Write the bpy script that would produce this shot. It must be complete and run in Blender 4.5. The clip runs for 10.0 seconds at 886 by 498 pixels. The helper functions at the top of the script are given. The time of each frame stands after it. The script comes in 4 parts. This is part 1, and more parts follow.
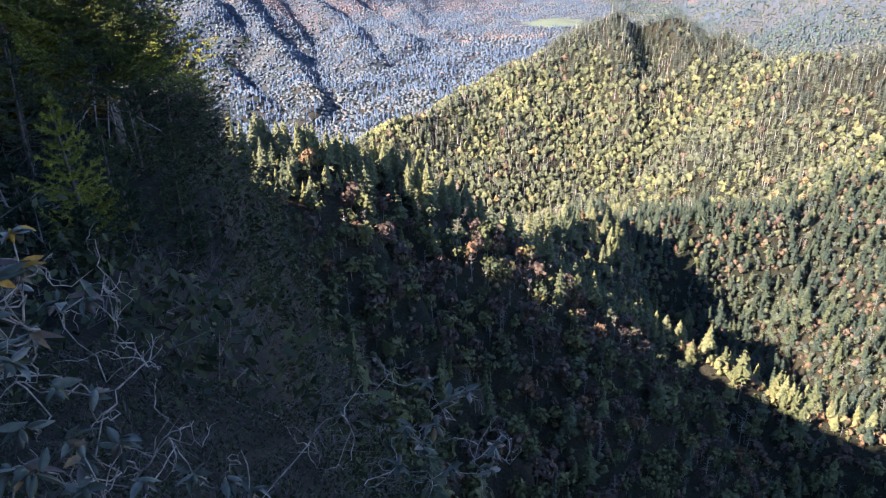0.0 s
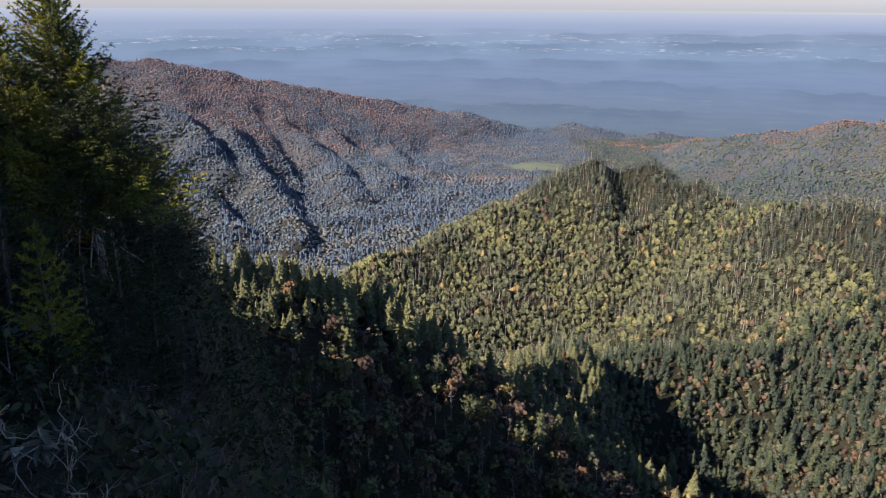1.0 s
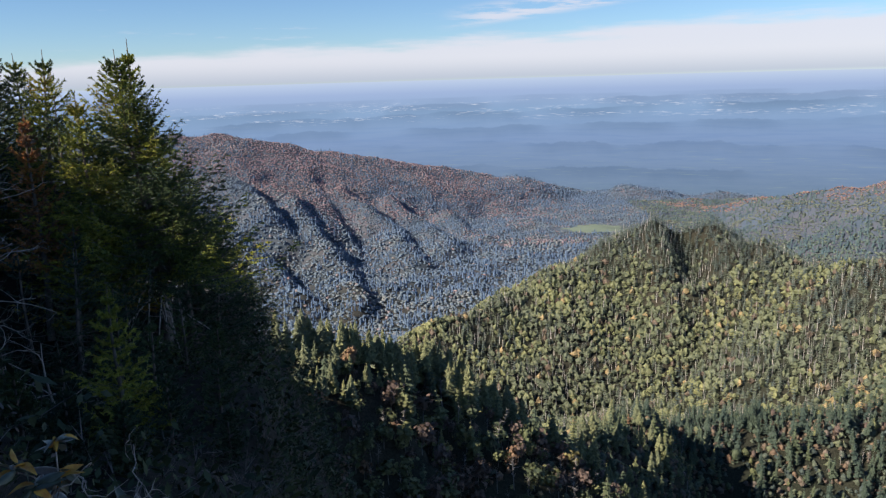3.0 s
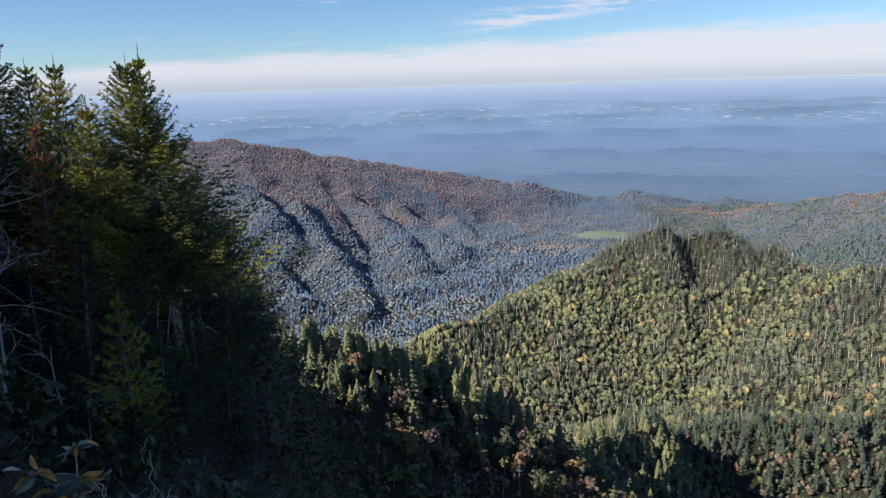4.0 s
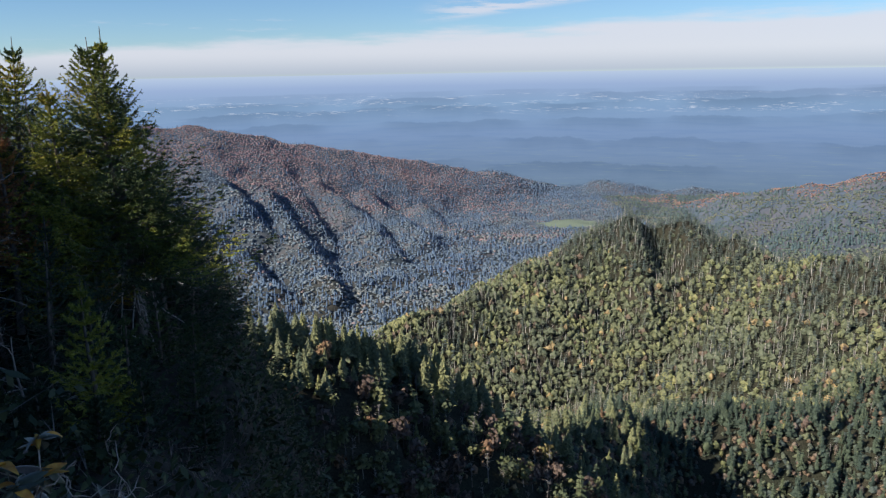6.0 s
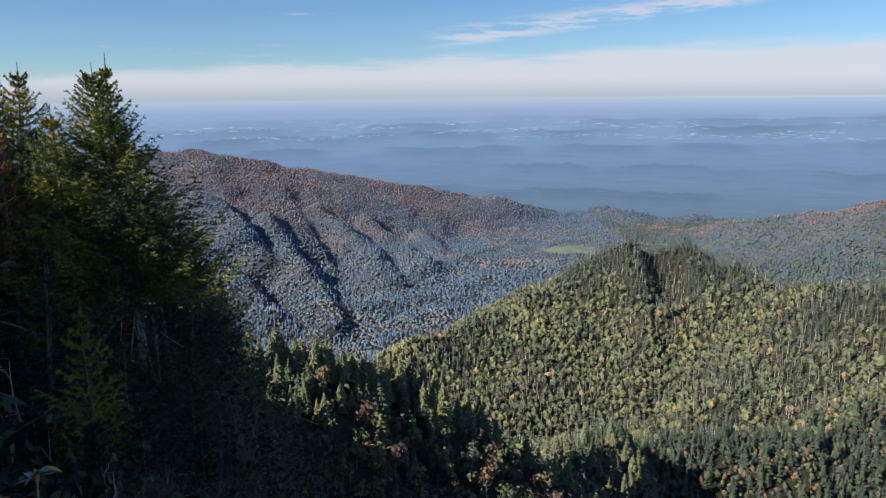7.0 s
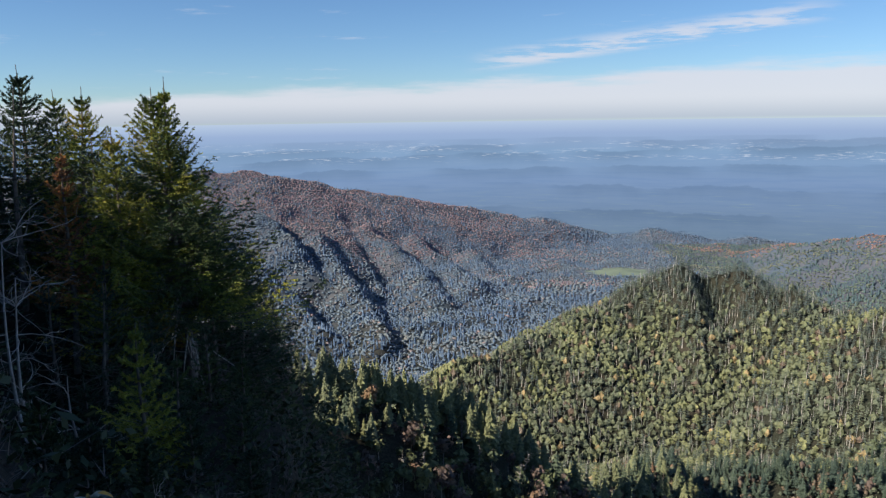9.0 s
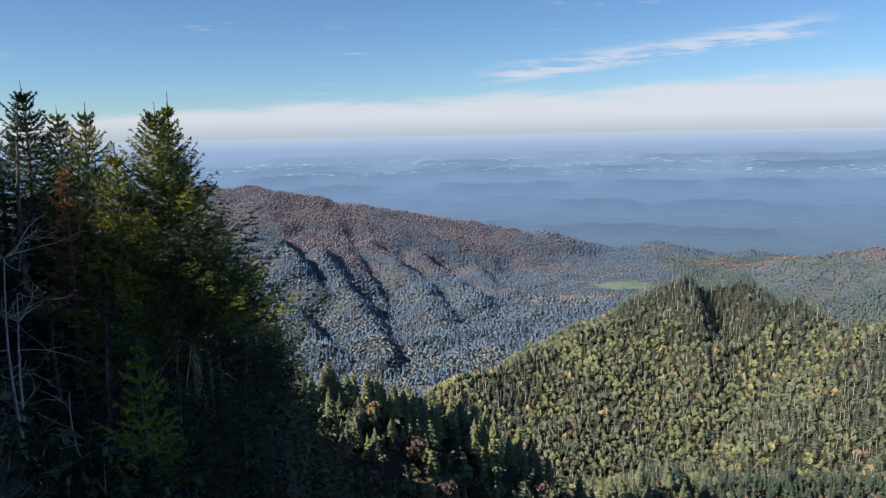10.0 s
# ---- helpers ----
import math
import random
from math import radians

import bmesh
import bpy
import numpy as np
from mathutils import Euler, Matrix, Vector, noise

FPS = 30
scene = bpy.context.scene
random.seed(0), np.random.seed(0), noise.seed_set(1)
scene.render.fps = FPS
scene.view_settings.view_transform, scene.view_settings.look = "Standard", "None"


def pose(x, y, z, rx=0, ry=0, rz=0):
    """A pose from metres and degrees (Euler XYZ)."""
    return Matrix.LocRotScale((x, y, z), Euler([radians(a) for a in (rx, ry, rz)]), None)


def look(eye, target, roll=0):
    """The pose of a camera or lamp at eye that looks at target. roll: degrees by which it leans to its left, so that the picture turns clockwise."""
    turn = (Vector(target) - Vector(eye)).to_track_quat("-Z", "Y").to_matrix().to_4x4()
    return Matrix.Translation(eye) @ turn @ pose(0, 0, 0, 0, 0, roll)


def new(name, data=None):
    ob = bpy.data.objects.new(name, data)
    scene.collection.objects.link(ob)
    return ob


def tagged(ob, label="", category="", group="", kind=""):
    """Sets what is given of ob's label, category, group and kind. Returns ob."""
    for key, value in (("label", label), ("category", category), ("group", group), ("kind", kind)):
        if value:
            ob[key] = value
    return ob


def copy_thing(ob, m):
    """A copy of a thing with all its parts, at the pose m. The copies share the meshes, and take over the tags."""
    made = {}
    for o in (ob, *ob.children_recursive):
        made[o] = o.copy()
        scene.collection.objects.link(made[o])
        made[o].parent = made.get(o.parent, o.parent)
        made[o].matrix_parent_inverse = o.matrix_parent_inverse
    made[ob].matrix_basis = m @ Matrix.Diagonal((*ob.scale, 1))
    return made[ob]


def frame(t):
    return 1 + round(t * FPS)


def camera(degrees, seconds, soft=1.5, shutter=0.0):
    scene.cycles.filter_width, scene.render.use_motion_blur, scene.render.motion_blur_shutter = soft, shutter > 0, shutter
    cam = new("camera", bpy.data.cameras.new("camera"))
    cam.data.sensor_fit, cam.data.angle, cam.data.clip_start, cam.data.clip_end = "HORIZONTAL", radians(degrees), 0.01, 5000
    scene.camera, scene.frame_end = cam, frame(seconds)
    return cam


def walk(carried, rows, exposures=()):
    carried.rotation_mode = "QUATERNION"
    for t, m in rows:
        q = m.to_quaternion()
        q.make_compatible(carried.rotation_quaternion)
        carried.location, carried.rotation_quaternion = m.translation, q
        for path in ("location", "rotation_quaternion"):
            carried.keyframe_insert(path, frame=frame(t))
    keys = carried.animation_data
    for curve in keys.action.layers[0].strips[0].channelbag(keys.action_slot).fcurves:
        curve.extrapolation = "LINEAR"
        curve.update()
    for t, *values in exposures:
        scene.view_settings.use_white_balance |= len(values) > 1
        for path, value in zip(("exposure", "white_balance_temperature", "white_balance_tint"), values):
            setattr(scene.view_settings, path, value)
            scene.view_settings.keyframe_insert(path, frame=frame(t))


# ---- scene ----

# ---- camera and its walk: a hand-held pan from a rocky perch, panning up from the valley to the skyline ----
cam = camera(59.65, 10.0, soft=1.3)
PATH = [
    (0.0, pose(0.068, -0.079, -0.070, 62.390, 1.403, -5.173)),
    (0.5, pose(0.092, -0.074, -0.010, 67.399, 0.491, -5.590)),
    (1.0, pose(0.112, -0.094, 0.003, 72.383, -0.451, -5.882)),
    (1.5, pose(0.101, -0.006, -0.029, 73.916, 0.020, -6.399)),
    (2.0, pose(0.084, -0.030, -0.016, 74.697, 0.635, -6.574)),
    (2.5, pose(0.101, -0.117, -0.010, 76.221, 1.777, -3.234)),
    (4.0, pose(0.033, -0.073, -0.023, 77.637, 1.466, -1.434)),
    (4.5, pose(0.030, -0.040, -0.036, 76.606, 1.322, -2.185)),
    (5.0, pose(0.033, -0.044, -0.043, 76.326, 1.626, -2.954)),
    (5.5, pose(0.014, -0.032, -0.047, 76.349, 1.281, -3.406)),
    (7.0, pose(0.018, -0.055, -0.002, 78.597, 0.501, -3.577)),
    (7.5, pose(0.009, -0.042, 0.014, 79.422, 0.476, -1.381)),
    (8.0, pose(0.011, -0.032, 0.001, 79.746, 0.642, 0.123)),
    (8.5, pose(0.001, -0.023, -0.002, 79.984, 0.683, 0.097)),
    (9.0, pose(-0.000, 0.000, 0.000, 80.200, 0.750, -0.000)),
    (9.5, pose(-0.006, 0.036, -0.016, 80.508, 0.886, -0.121)),
    (10.0, pose(-0.014, 0.074, -0.025, 81.253, 0.998, 0.195)),
]
EXPOSURES = [(0.0, 1.87, 6750, 25), (0.3, 1.77, 6750, 25), (0.6, 1.34, 6850, 24), (0.9, 0.75, 7050, 23), (1.2, 0.45, 7050, 22), (1.5, 0.44, 6900, 20), (2.0, 0.62, 6700, 19),
             (2.4, 0.67, 6600, 18), (4.0, 0.67, 6450, 16), (5.5, 0.62, 6400, 15), (7.0, 0.49, 6350, 14), (8.0, 0.57, 6400, 14), (10.0, 0.57, 6400, 13)]
walk(cam, PATH, EXPOSURES)

# ---- world, sun ----
SUN_AZ, SUN_EL = -112.0, 35.5  # degrees clockwise from straight ahead, degrees above the horizon
SUN_STRENGTH, SKY_STRENGTH = 5.0, 0.06


def ramp(nt, stops, fac=None, mode="LINEAR"):
    n = nt.nodes.new("ShaderNodeValToRGB")
    n.color_ramp.interpolation = mode
    while len(n.color_ramp.elements) < len(stops):
        n.color_ramp.elements.new(0.5)
    for e, (p, c) in zip(n.color_ramp.elements, stops):
        e.position, e.color = p, (*c, 1)
    if fac is not None:
        nt.links.new(fac, n.inputs[0])
    return n.outputs[0]


def math_node(nt, op, a, b=0.0, clamp=False):
    n = nt.nodes.new("ShaderNodeMath")
    n.operation, n.use_clamp = op, clamp
    for i, v in enumerate((a, b)):
        if isinstance(v, (int, float)):
            n.inputs[i].default_value = v
        else:
            nt.links.new(v, n.inputs[i])
    return n.outputs[0]


def map_range(nt, v, a, b, c=0.0, d=1.0, smooth=True):
    n = nt.nodes.new("ShaderNodeMapRange")
    n.interpolation_type = "SMOOTHSTEP" if smooth else "LINEAR"
    nt.links.new(v, n.inputs["Value"])
    for key, val in (("From Min", a), ("From Max", b), ("To Min", c), ("To Max", d)):
        n.inputs[key].default_value = val
    return n.outputs["Result"]


def noise_tex(nt, vec, scale, detail=4.0, rough=0.55):
    n = nt.nodes.new("ShaderNodeTexNoise")
    n.inputs["Scale"].default_value, n.inputs["Detail"].default_value, n.inputs["Roughness"].default_value = scale, detail, rough
    if vec is not None:
        nt.links.new(vec, n.inputs["Vector"])
    return n.outputs["Fac"]


def mix_rgb(nt, fac, a, b, mode="MIX"):
    n = nt.nodes.new("ShaderNodeMix")
    n.data_type, n.blend_type = "RGBA", mode
    for key, v in ((0, fac), (6, a), (7, b)):
        if isinstance(v, (int, float)):
            n.inputs[key].default_value = v
        elif isinstance(v, tuple):
            n.inputs[key].default_value = (*v, 1)
        else:
            nt.links.new(v, n.inputs[key])
    return n.outputs[2]


def make_world():
    w = bpy.data.worlds.new("sky")
    scene.world = w
    w.use_nodes = True
    nt = w.node_tree
    nt.nodes.clear()
    sky = nt.nodes.new("ShaderNodeTexSky")
    sky.sky_type, sky.sun_disc = "NISHITA", False
    sky.sun_elevation, sky.sun_rotation = radians(SUN_EL), radians(SUN_AZ)
    sky.altitude, sky.air_density, sky.dust_density, sky.ozone_density = 1600, 1.0, 0.15, 4.0
    tc = nt.nodes.new("ShaderNodeTexCoord")
    sep = nt.nodes.new("ShaderNodeSeparateXYZ")
    nt.links.new(tc.outputs["Generated"], sep.inputs[0])
    x, y, z = sep.outputs
    # flat cloud layer far off: a pale band over the horizon, and thin cirrus streaks higher up
    stretch = nt.nodes.new("ShaderNodeMapping")
    stretch.inputs["Scale"].default_value = (1.0, 1.0, 9.0)
    nt.links.new(tc.outputs["Generated"], stretch.inputs[0])
    wav = noise_tex(nt, stretch.outputs[0], 5.0, 6.0, 0.6)
    edge = math_node(nt, "ADD", math_node(nt, "MULTIPLY", wav, 0.05), math_node(nt, "MULTIPLY", x, 0.035))
    band = map_range(nt, math_node(nt, "SUBTRACT", z, edge), 0.022, 0.004)
    wisp = noise_tex(nt, stretch.outputs[0], 11.0, 7.0, 0.62)
    tilt = math_node(nt, "SUBTRACT", z, math_node(nt, "MULTIPLY", x, 0.12))
    lane = math_node(nt, "MULTIPLY", map_range(nt, tilt, 0.044, 0.054), map_range(nt, tilt, 0.078, 0.060))
    lane = math_node(nt, "MULTIPLY", lane, math_node(nt, "MULTIPLY", map_range(nt, x, 0.02, 0.1), map_range(nt, x, 0.46, 0.38)))
    lane = math_node(nt, "MULTIPLY", lane, map_range(nt, wisp, 0.40, 0.56))
    high = math_node(nt, "MULTIPLY", map_range(nt, wisp, 0.6, 0.78), 0.35)
    cloud = math_node(nt, "MAXIMUM", math_node(nt, "MULTIPLY", band, 0.86), math_node(nt, "MAXIMUM", math_node(nt, "MULTIPLY", lane, 0.75), high))
    cloud = math_node(nt, "MULTIPLY", cloud, map_range(nt, z, -0.012, -0.004))
    pale = mix_rgb(nt, map_range(nt, z, -0.012, 0.022), (5.0, 5.8, 7.0), (8.0, 8.3, 8.9))
    blue = mix_rgb(nt, 1.0, sky.outputs[0], (0.90, 1.11, 1.25), "MULTIPLY")
    lit = mix_rgb(nt, cloud, blue, pale)
    bg = nt.nodes.new("ShaderNodeBackground")
    bg.inputs[1].default_value = SKY_STRENGTH
    nt.links.new(lit, bg.inputs[0])
    out = nt.nodes.new("ShaderNodeOutputWorld")
    nt.links.new(bg.outputs[0], out.inputs[0])


make_world()
sun = new("sun", bpy.data.lights.new("sun", "SUN"))
sun.data.energy, sun.data.angle, sun.data.color = SUN_STRENGTH, radians(0.55), (1.0, 0.92, 0.79)
_a, _e = radians(SUN_AZ), radians(SUN_EL)
sun.matrix_world = look((0, 0, 0), (-math.sin(_a) * math.cos(_e), -math.cos(_a) * math.cos(_e), -math.sin(_e)))


# ---- materials ----
def material(name, rough=0.8):
    m = bpy.data.materials.new(name)
    m.use_nodes = True
    nt = m.node_tree
    b = nt.nodes["Principled BSDF"]
    b.inputs["Roughness"].default_value = rough
    b.inputs["Specular IOR Level"].default_value = 0.25
    return m, nt, b


def position(nt):
    return nt.nodes.new("ShaderNodeNewGeometry").outputs["Position"]


def attribute(nt, name):
    n = nt.nodes.new("ShaderNodeAttribute")
    n.attribute_name = name
    return n.outputs["Fac"]


def bump(nt, b, height, strength, distance):
    n = nt.nodes.new("ShaderNodeBump")
    n.inputs["Strength"].default_value, n.inputs["Distance"].default_value = strength, distance
    nt.links.new(height, n.inputs["Height"])
    nt.links.new(n.outputs[0], b.inputs["Normal"])


# leaf colours of the autumn woods, by kind of tree: 0 fir, 0.2 spruce, 0.35 green broadleaf, 0.5 yellow-green,
# 0.62 yellow, 0.74 orange, 0.86 russet, 1 bare bark
# darker kinds lightened and blued: the haze over the knob is in these colours
WOODS = [(0.0, (0.070, 0.096, 0.092)), (0.2, (0.122, 0.142, 0.095)), (0.35, (0.176, 0.194, 0.104)), (0.5, (0.25, 0.258, 0.115)),
         (0.62, (0.36, 0.315, 0.14)), (0.74, (0.36, 0.225, 0.13)), (0.86, (0.165, 0.125, 0.090)), (1.0, (0.46, 0.445, 0.42))]
NEAR_WOODS = [(0.0, (0.032, 0.060, 0.044)), (0.2, (0.058, 0.092, 0.045)), (0.35, (0.115, 0.155, 0.046)), (0.5, (0.34, 0.36, 0.06)),
              (0.62, (0.34, 0.29, 0.06)), (0.74, (0.44, 0.20, 0.055)), (0.86, (0.20, 0.12, 0.08)), (1.0, (0.34, 0.32, 0.30))]
# darker copy of the leaf colours, with the valley's shade put into them
SHADED_WOODS = [(0.0, (0.042, 0.066, 0.054)), (0.2, (0.075, 0.102, 0.066)), (0.35, (0.118, 0.138, 0.066)), (0.5, (0.18, 0.185, 0.08)),
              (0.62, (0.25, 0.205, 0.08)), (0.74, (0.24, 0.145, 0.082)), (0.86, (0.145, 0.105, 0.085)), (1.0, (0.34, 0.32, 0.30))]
# far woods: firs, grey-green and rusty broadleaf crowns, haze blue painted into them
HAZED_WOODS = [(0.0, (0.085, 0.138, 0.215)), (0.2, (0.112, 0.162, 0.22)), (0.35, (0.140, 0.184, 0.215)), (0.5, (0.180, 0.202, 0.195)),
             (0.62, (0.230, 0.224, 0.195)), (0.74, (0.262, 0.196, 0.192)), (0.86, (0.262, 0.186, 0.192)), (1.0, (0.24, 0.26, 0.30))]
HEATH = [(0.0, (0.030, 0.046, 0.024)), (0.2, (0.056, 0.076, 0.034)), (0.35, (0.092, 0.112, 0.048)), (0.84, (0.088, 0.068, 0.058)), (0.93, (0.125, 0.10, 0.088)), (1.0, (0.26, 0.225, 0.20))]


# hillside leaf colours, with a weaker dose of haze blue painted in
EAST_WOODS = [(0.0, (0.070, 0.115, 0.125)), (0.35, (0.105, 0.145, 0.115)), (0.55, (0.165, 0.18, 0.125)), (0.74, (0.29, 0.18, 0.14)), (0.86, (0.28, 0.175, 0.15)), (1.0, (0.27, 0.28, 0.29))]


def foliage_material(name, stops, grain, relief=None, low=(0.62, 0.66, 0.68), high=(1.25, 1.2, 1.1)):
    m, nt, b = material(name, 0.75)
    col = ramp(nt, stops, attribute(nt, "tint"))
    n = noise_tex(nt, position(nt), grain, 3.0)
    col = mix_rgb(nt, map_range(nt, n, 0.3, 0.7), mix_rgb(nt, 1.0, col, low, "MULTIPLY"), mix_rgb(nt, 1.0, col, high, "MULTIPLY"))
    nt.links.new(col, b.inputs["Base Color"])
    if relief:
        bump(nt, b, noise_tex(nt, position(nt), relief[0], 4.0, 0.7), 1.0, relief[1])
    return m


WOOD_LEAF = foliage_material("autumn_foliage", WOODS, 1.1, (1.6, 0.45))
FAR_LEAF = foliage_material("hazed_foliage", HAZED_WOODS, 0.35, (0.5, 0.5), (0.85, 0.87, 0.9), (1.1, 1.08, 1.05))
BOWL_LEAF = foliage_material("shaded_autumn_foliage", SHADED_WOODS, 1.1, (1.6, 0.4))
HEATH_LEAF = foliage_material("heath_foliage", HEATH, 3.0)
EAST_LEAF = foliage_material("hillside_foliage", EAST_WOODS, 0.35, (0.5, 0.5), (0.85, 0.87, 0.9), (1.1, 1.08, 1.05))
NEAR_LEAF = foliage_material("needle_foliage", NEAR_WOODS, 3.0)


def ground_material():
    m, nt, b = material("forest_ground", 0.95)
    p = position(nt)
    big, small = noise_tex(nt, p, 0.02, 5.0), noise_tex(nt, p, 1.3, 6.0, 0.65)
    col = ramp(nt, [(0.3, (0.032, 0.040, 0.024)), (0.5, (0.048, 0.048, 0.030)), (0.7, (0.066, 0.056, 0.037))], big)
    col = mix_rgb(nt, map_range(nt, small, 0.35, 0.65), mix_rgb(nt, 1.0, col, (0.4, 0.4, 0.4), "MULTIPLY"), col)
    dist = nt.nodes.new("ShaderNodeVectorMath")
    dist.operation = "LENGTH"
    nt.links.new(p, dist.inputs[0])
    # beyond 900 m the base colour is blended into haze blue
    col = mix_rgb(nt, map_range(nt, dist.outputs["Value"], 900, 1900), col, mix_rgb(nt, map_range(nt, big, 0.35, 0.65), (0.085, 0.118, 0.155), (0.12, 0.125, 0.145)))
    # ground darker within 60 m of the origin, fading out by 100 m
    near_ground = ramp(nt, [(0.35, (0.012, 0.012, 0.008)), (0.65, (0.036, 0.030, 0.022))], noise_tex(nt, p, 2.1, 5.0, 0.6))
    col = mix_rgb(nt, map_range(nt, dist.outputs["Value"], 100, 60), col, near_ground)
    meadow = nt.nodes.new("ShaderNodeVectorMath")
    meadow.operation = "DISTANCE"
    meadow.inputs[1].default_value = (385, 1640, -330)
    nt.links.new(p, meadow.inputs[0])
    edge = math_node(nt, "ADD", meadow.outputs["Value"], math_node(nt, "MULTIPLY", noise_tex(nt, p, 0.03, 3.0), 60.0))
    col = mix_rgb(nt, map_range(nt, edge, 110, 90), col, (0.17, 0.215, 0.15))
    nt.links.new(col, b.inputs["Base Color"])
    bump(nt, b, small, 0.8, 0.15)
    return m


GROUND = ground_material()


def bark_material(name, dark, pale, scale):
    m, nt, b = material(name, 0.9)
    p = position(nt)
    n, fine = noise_tex(nt, p, scale, 5.0, 0.65), noise_tex(nt, p, scale * 9, 3.0)
    col = ramp(nt, [(0.35, dark), (0.65, pale)], n)
    nt.links.new(col, b.inputs["Base Color"])
    bump(nt, b, fine, 0.6, 0.01)
    return m


BARK = bark_material("conifer_bark", (0.10, 0.085, 0.07), (0.22, 0.19, 0.16), 4.0)
DEAD_WOOD = bark_material("weathered_dead_wood", (0.30, 0.27, 0.24), (0.58, 0.54, 0.49), 7.0)
TWIG = bark_material("shrub_twig", (0.15, 0.12, 0.10), (0.60, 0.52, 0.44), 20.0)


def leaf_material():
    m, nt, b = material("leathery_leaf", 0.42)
    b.inputs["Specular IOR Level"].default_value = 0.5
    rnd = nt.nodes.new("ShaderNodeObjectInfo").outputs["Random"]
    col = ramp(nt, [(0.0, (0.06, 0.076, 0.046)), (0.5, (0.125, 0.14, 0.09)), (0.78, (0.24, 0.24, 0.185)), (0.92, (0.13, 0.085, 0.065)), (1.0, (0.30, 0.17, 0.06))], rnd)
    n = noise_tex(nt, position(nt), 60.0, 4.0)
    col = mix_rgb(nt, map_range(nt, n, 0.3, 0.7), mix_rgb(nt, 1.0, col, (0.7, 0.7, 0.7), "MULTIPLY"), col)
    nt.links.new(col, b.inputs["Base Color"])
    return m


LEATHER_LEAF = leaf_material()


# orange painted into the leaf for the sun shining through it
def yellow_leaf_material():
    m, nt, b = material("sun_orange_leaf", 0.5)
    col = ramp(nt, [(0.35, (0.42, 0.17, 0.03)), (0.65, (0.62, 0.36, 0.07))], noise_tex(nt, position(nt), 45.0, 4.0))
    nt.links.new(col, b.inputs["Base Color"])
    return m


YELLOW_LEAF = yellow_leaf_material()


def haze_backdrop_material():
    """Far plain and low ridges, the blue haze painted in as glow: colour by height in the sheet's UV (u: bearing in
    degrees / 10, v: degrees above the level).
    """
    m = bpy.data.materials.new("glowing_hazed_plain")
    m.use_nodes = True
    nt = m.node_tree
    nt.nodes.clear()
    uv = nt.nodes.new("ShaderNodeUVMap")
    uv.uv_map = "UVMap"
    sep = nt.nodes.new("ShaderNodeSeparateXYZ")
    nt.links.new(uv.outputs[0], sep.inputs[0])
    u, v = sep.outputs[0], sep.outputs[1]
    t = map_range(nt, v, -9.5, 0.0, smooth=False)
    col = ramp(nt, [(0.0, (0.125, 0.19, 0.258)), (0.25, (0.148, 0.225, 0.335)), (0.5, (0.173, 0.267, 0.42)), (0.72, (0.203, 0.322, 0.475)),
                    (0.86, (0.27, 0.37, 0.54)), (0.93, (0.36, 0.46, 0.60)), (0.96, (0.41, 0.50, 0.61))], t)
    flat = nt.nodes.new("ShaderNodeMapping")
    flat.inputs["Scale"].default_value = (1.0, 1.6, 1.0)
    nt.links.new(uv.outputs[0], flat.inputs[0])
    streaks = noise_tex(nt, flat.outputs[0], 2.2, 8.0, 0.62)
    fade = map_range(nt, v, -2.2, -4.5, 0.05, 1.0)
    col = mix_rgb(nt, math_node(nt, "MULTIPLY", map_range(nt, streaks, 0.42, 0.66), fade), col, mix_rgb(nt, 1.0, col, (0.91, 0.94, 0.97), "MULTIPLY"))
    # low ridges one behind another: level at bearing 0, rise per 10 degrees, height of the humps, depth of tone
    for k, (level, rise, humps, tone) in enumerate([(-1.9, 0.06, 0.35, 0.13), (-2.6, 0.16, 0.75, 0.24), (-3.5, 0.16, 1.3, 0.30), (-4.7, 0.15, 1.6, 0.26), (-6.0, -0.1, 1.9, 0.24), (-7.7, -0.25, 2.1, 0.30)]):
        line = nt.nodes.new("ShaderNodeCombineXYZ")
        nt.links.new(u, line.inputs[0])
        line.inputs[1].default_value = 3.7 * k
        crest = math_node(nt, "ADD", math_node(nt, "MULTIPLY", u, rise), math_node(nt, "MULTIPLY", noise_tex(nt, line.outputs[0], 1.7, 8.0, 0.6), humps))
        under = math_node(nt, "SUBTRACT", v, crest)
        mask = math_node(nt, "MULTIPLY", map_range(nt, under, level + 0.05, level - 0.06), map_range(nt, under, level - 1.2, level - 0.1))
        line2 = nt.nodes.new("ShaderNodeCombineXYZ")
        nt.links.new(u, line2.inputs[0])
        line2.inputs[1].default_value = 3.7 * k + 1.9
        mask = math_node(nt, "MULTIPLY", mask, map_range(nt, noise_tex(nt, line2.outputs[0], 1.4, 2.0, 0.5), 0.36, 0.6))
        col = mix_rgb(nt, math_node(nt, "MULTIPLY", mask, tone), col, (0.045, 0.09, 0.16))
    fields = noise_tex(nt, flat.outputs[0], 11.0, 6.0, 0.7)
    towns = map_range(nt, noise_tex(nt, flat.outputs[0], 1.7, 2.0, 0.5), 0.46, 0.56)
    lit = math_node(nt, "MULTIPLY", math_node(nt, "MULTIPLY", map_range(nt, fields, 0.55, 0.62), towns), math_node(nt, "MULTIPLY", map_range(nt, v, -3.6, -2.9), map_range(nt, v, -1.7, -2.3)))
    col = mix_rgb(nt, math_node(nt, "MULTIPLY", lit, 0.75), col, (0.62, 0.67, 0.74))
    clear = map_range(nt, noise_tex(nt, flat.outputs[0], 5.0, 4.0, 0.6), 0.56, 0.72)
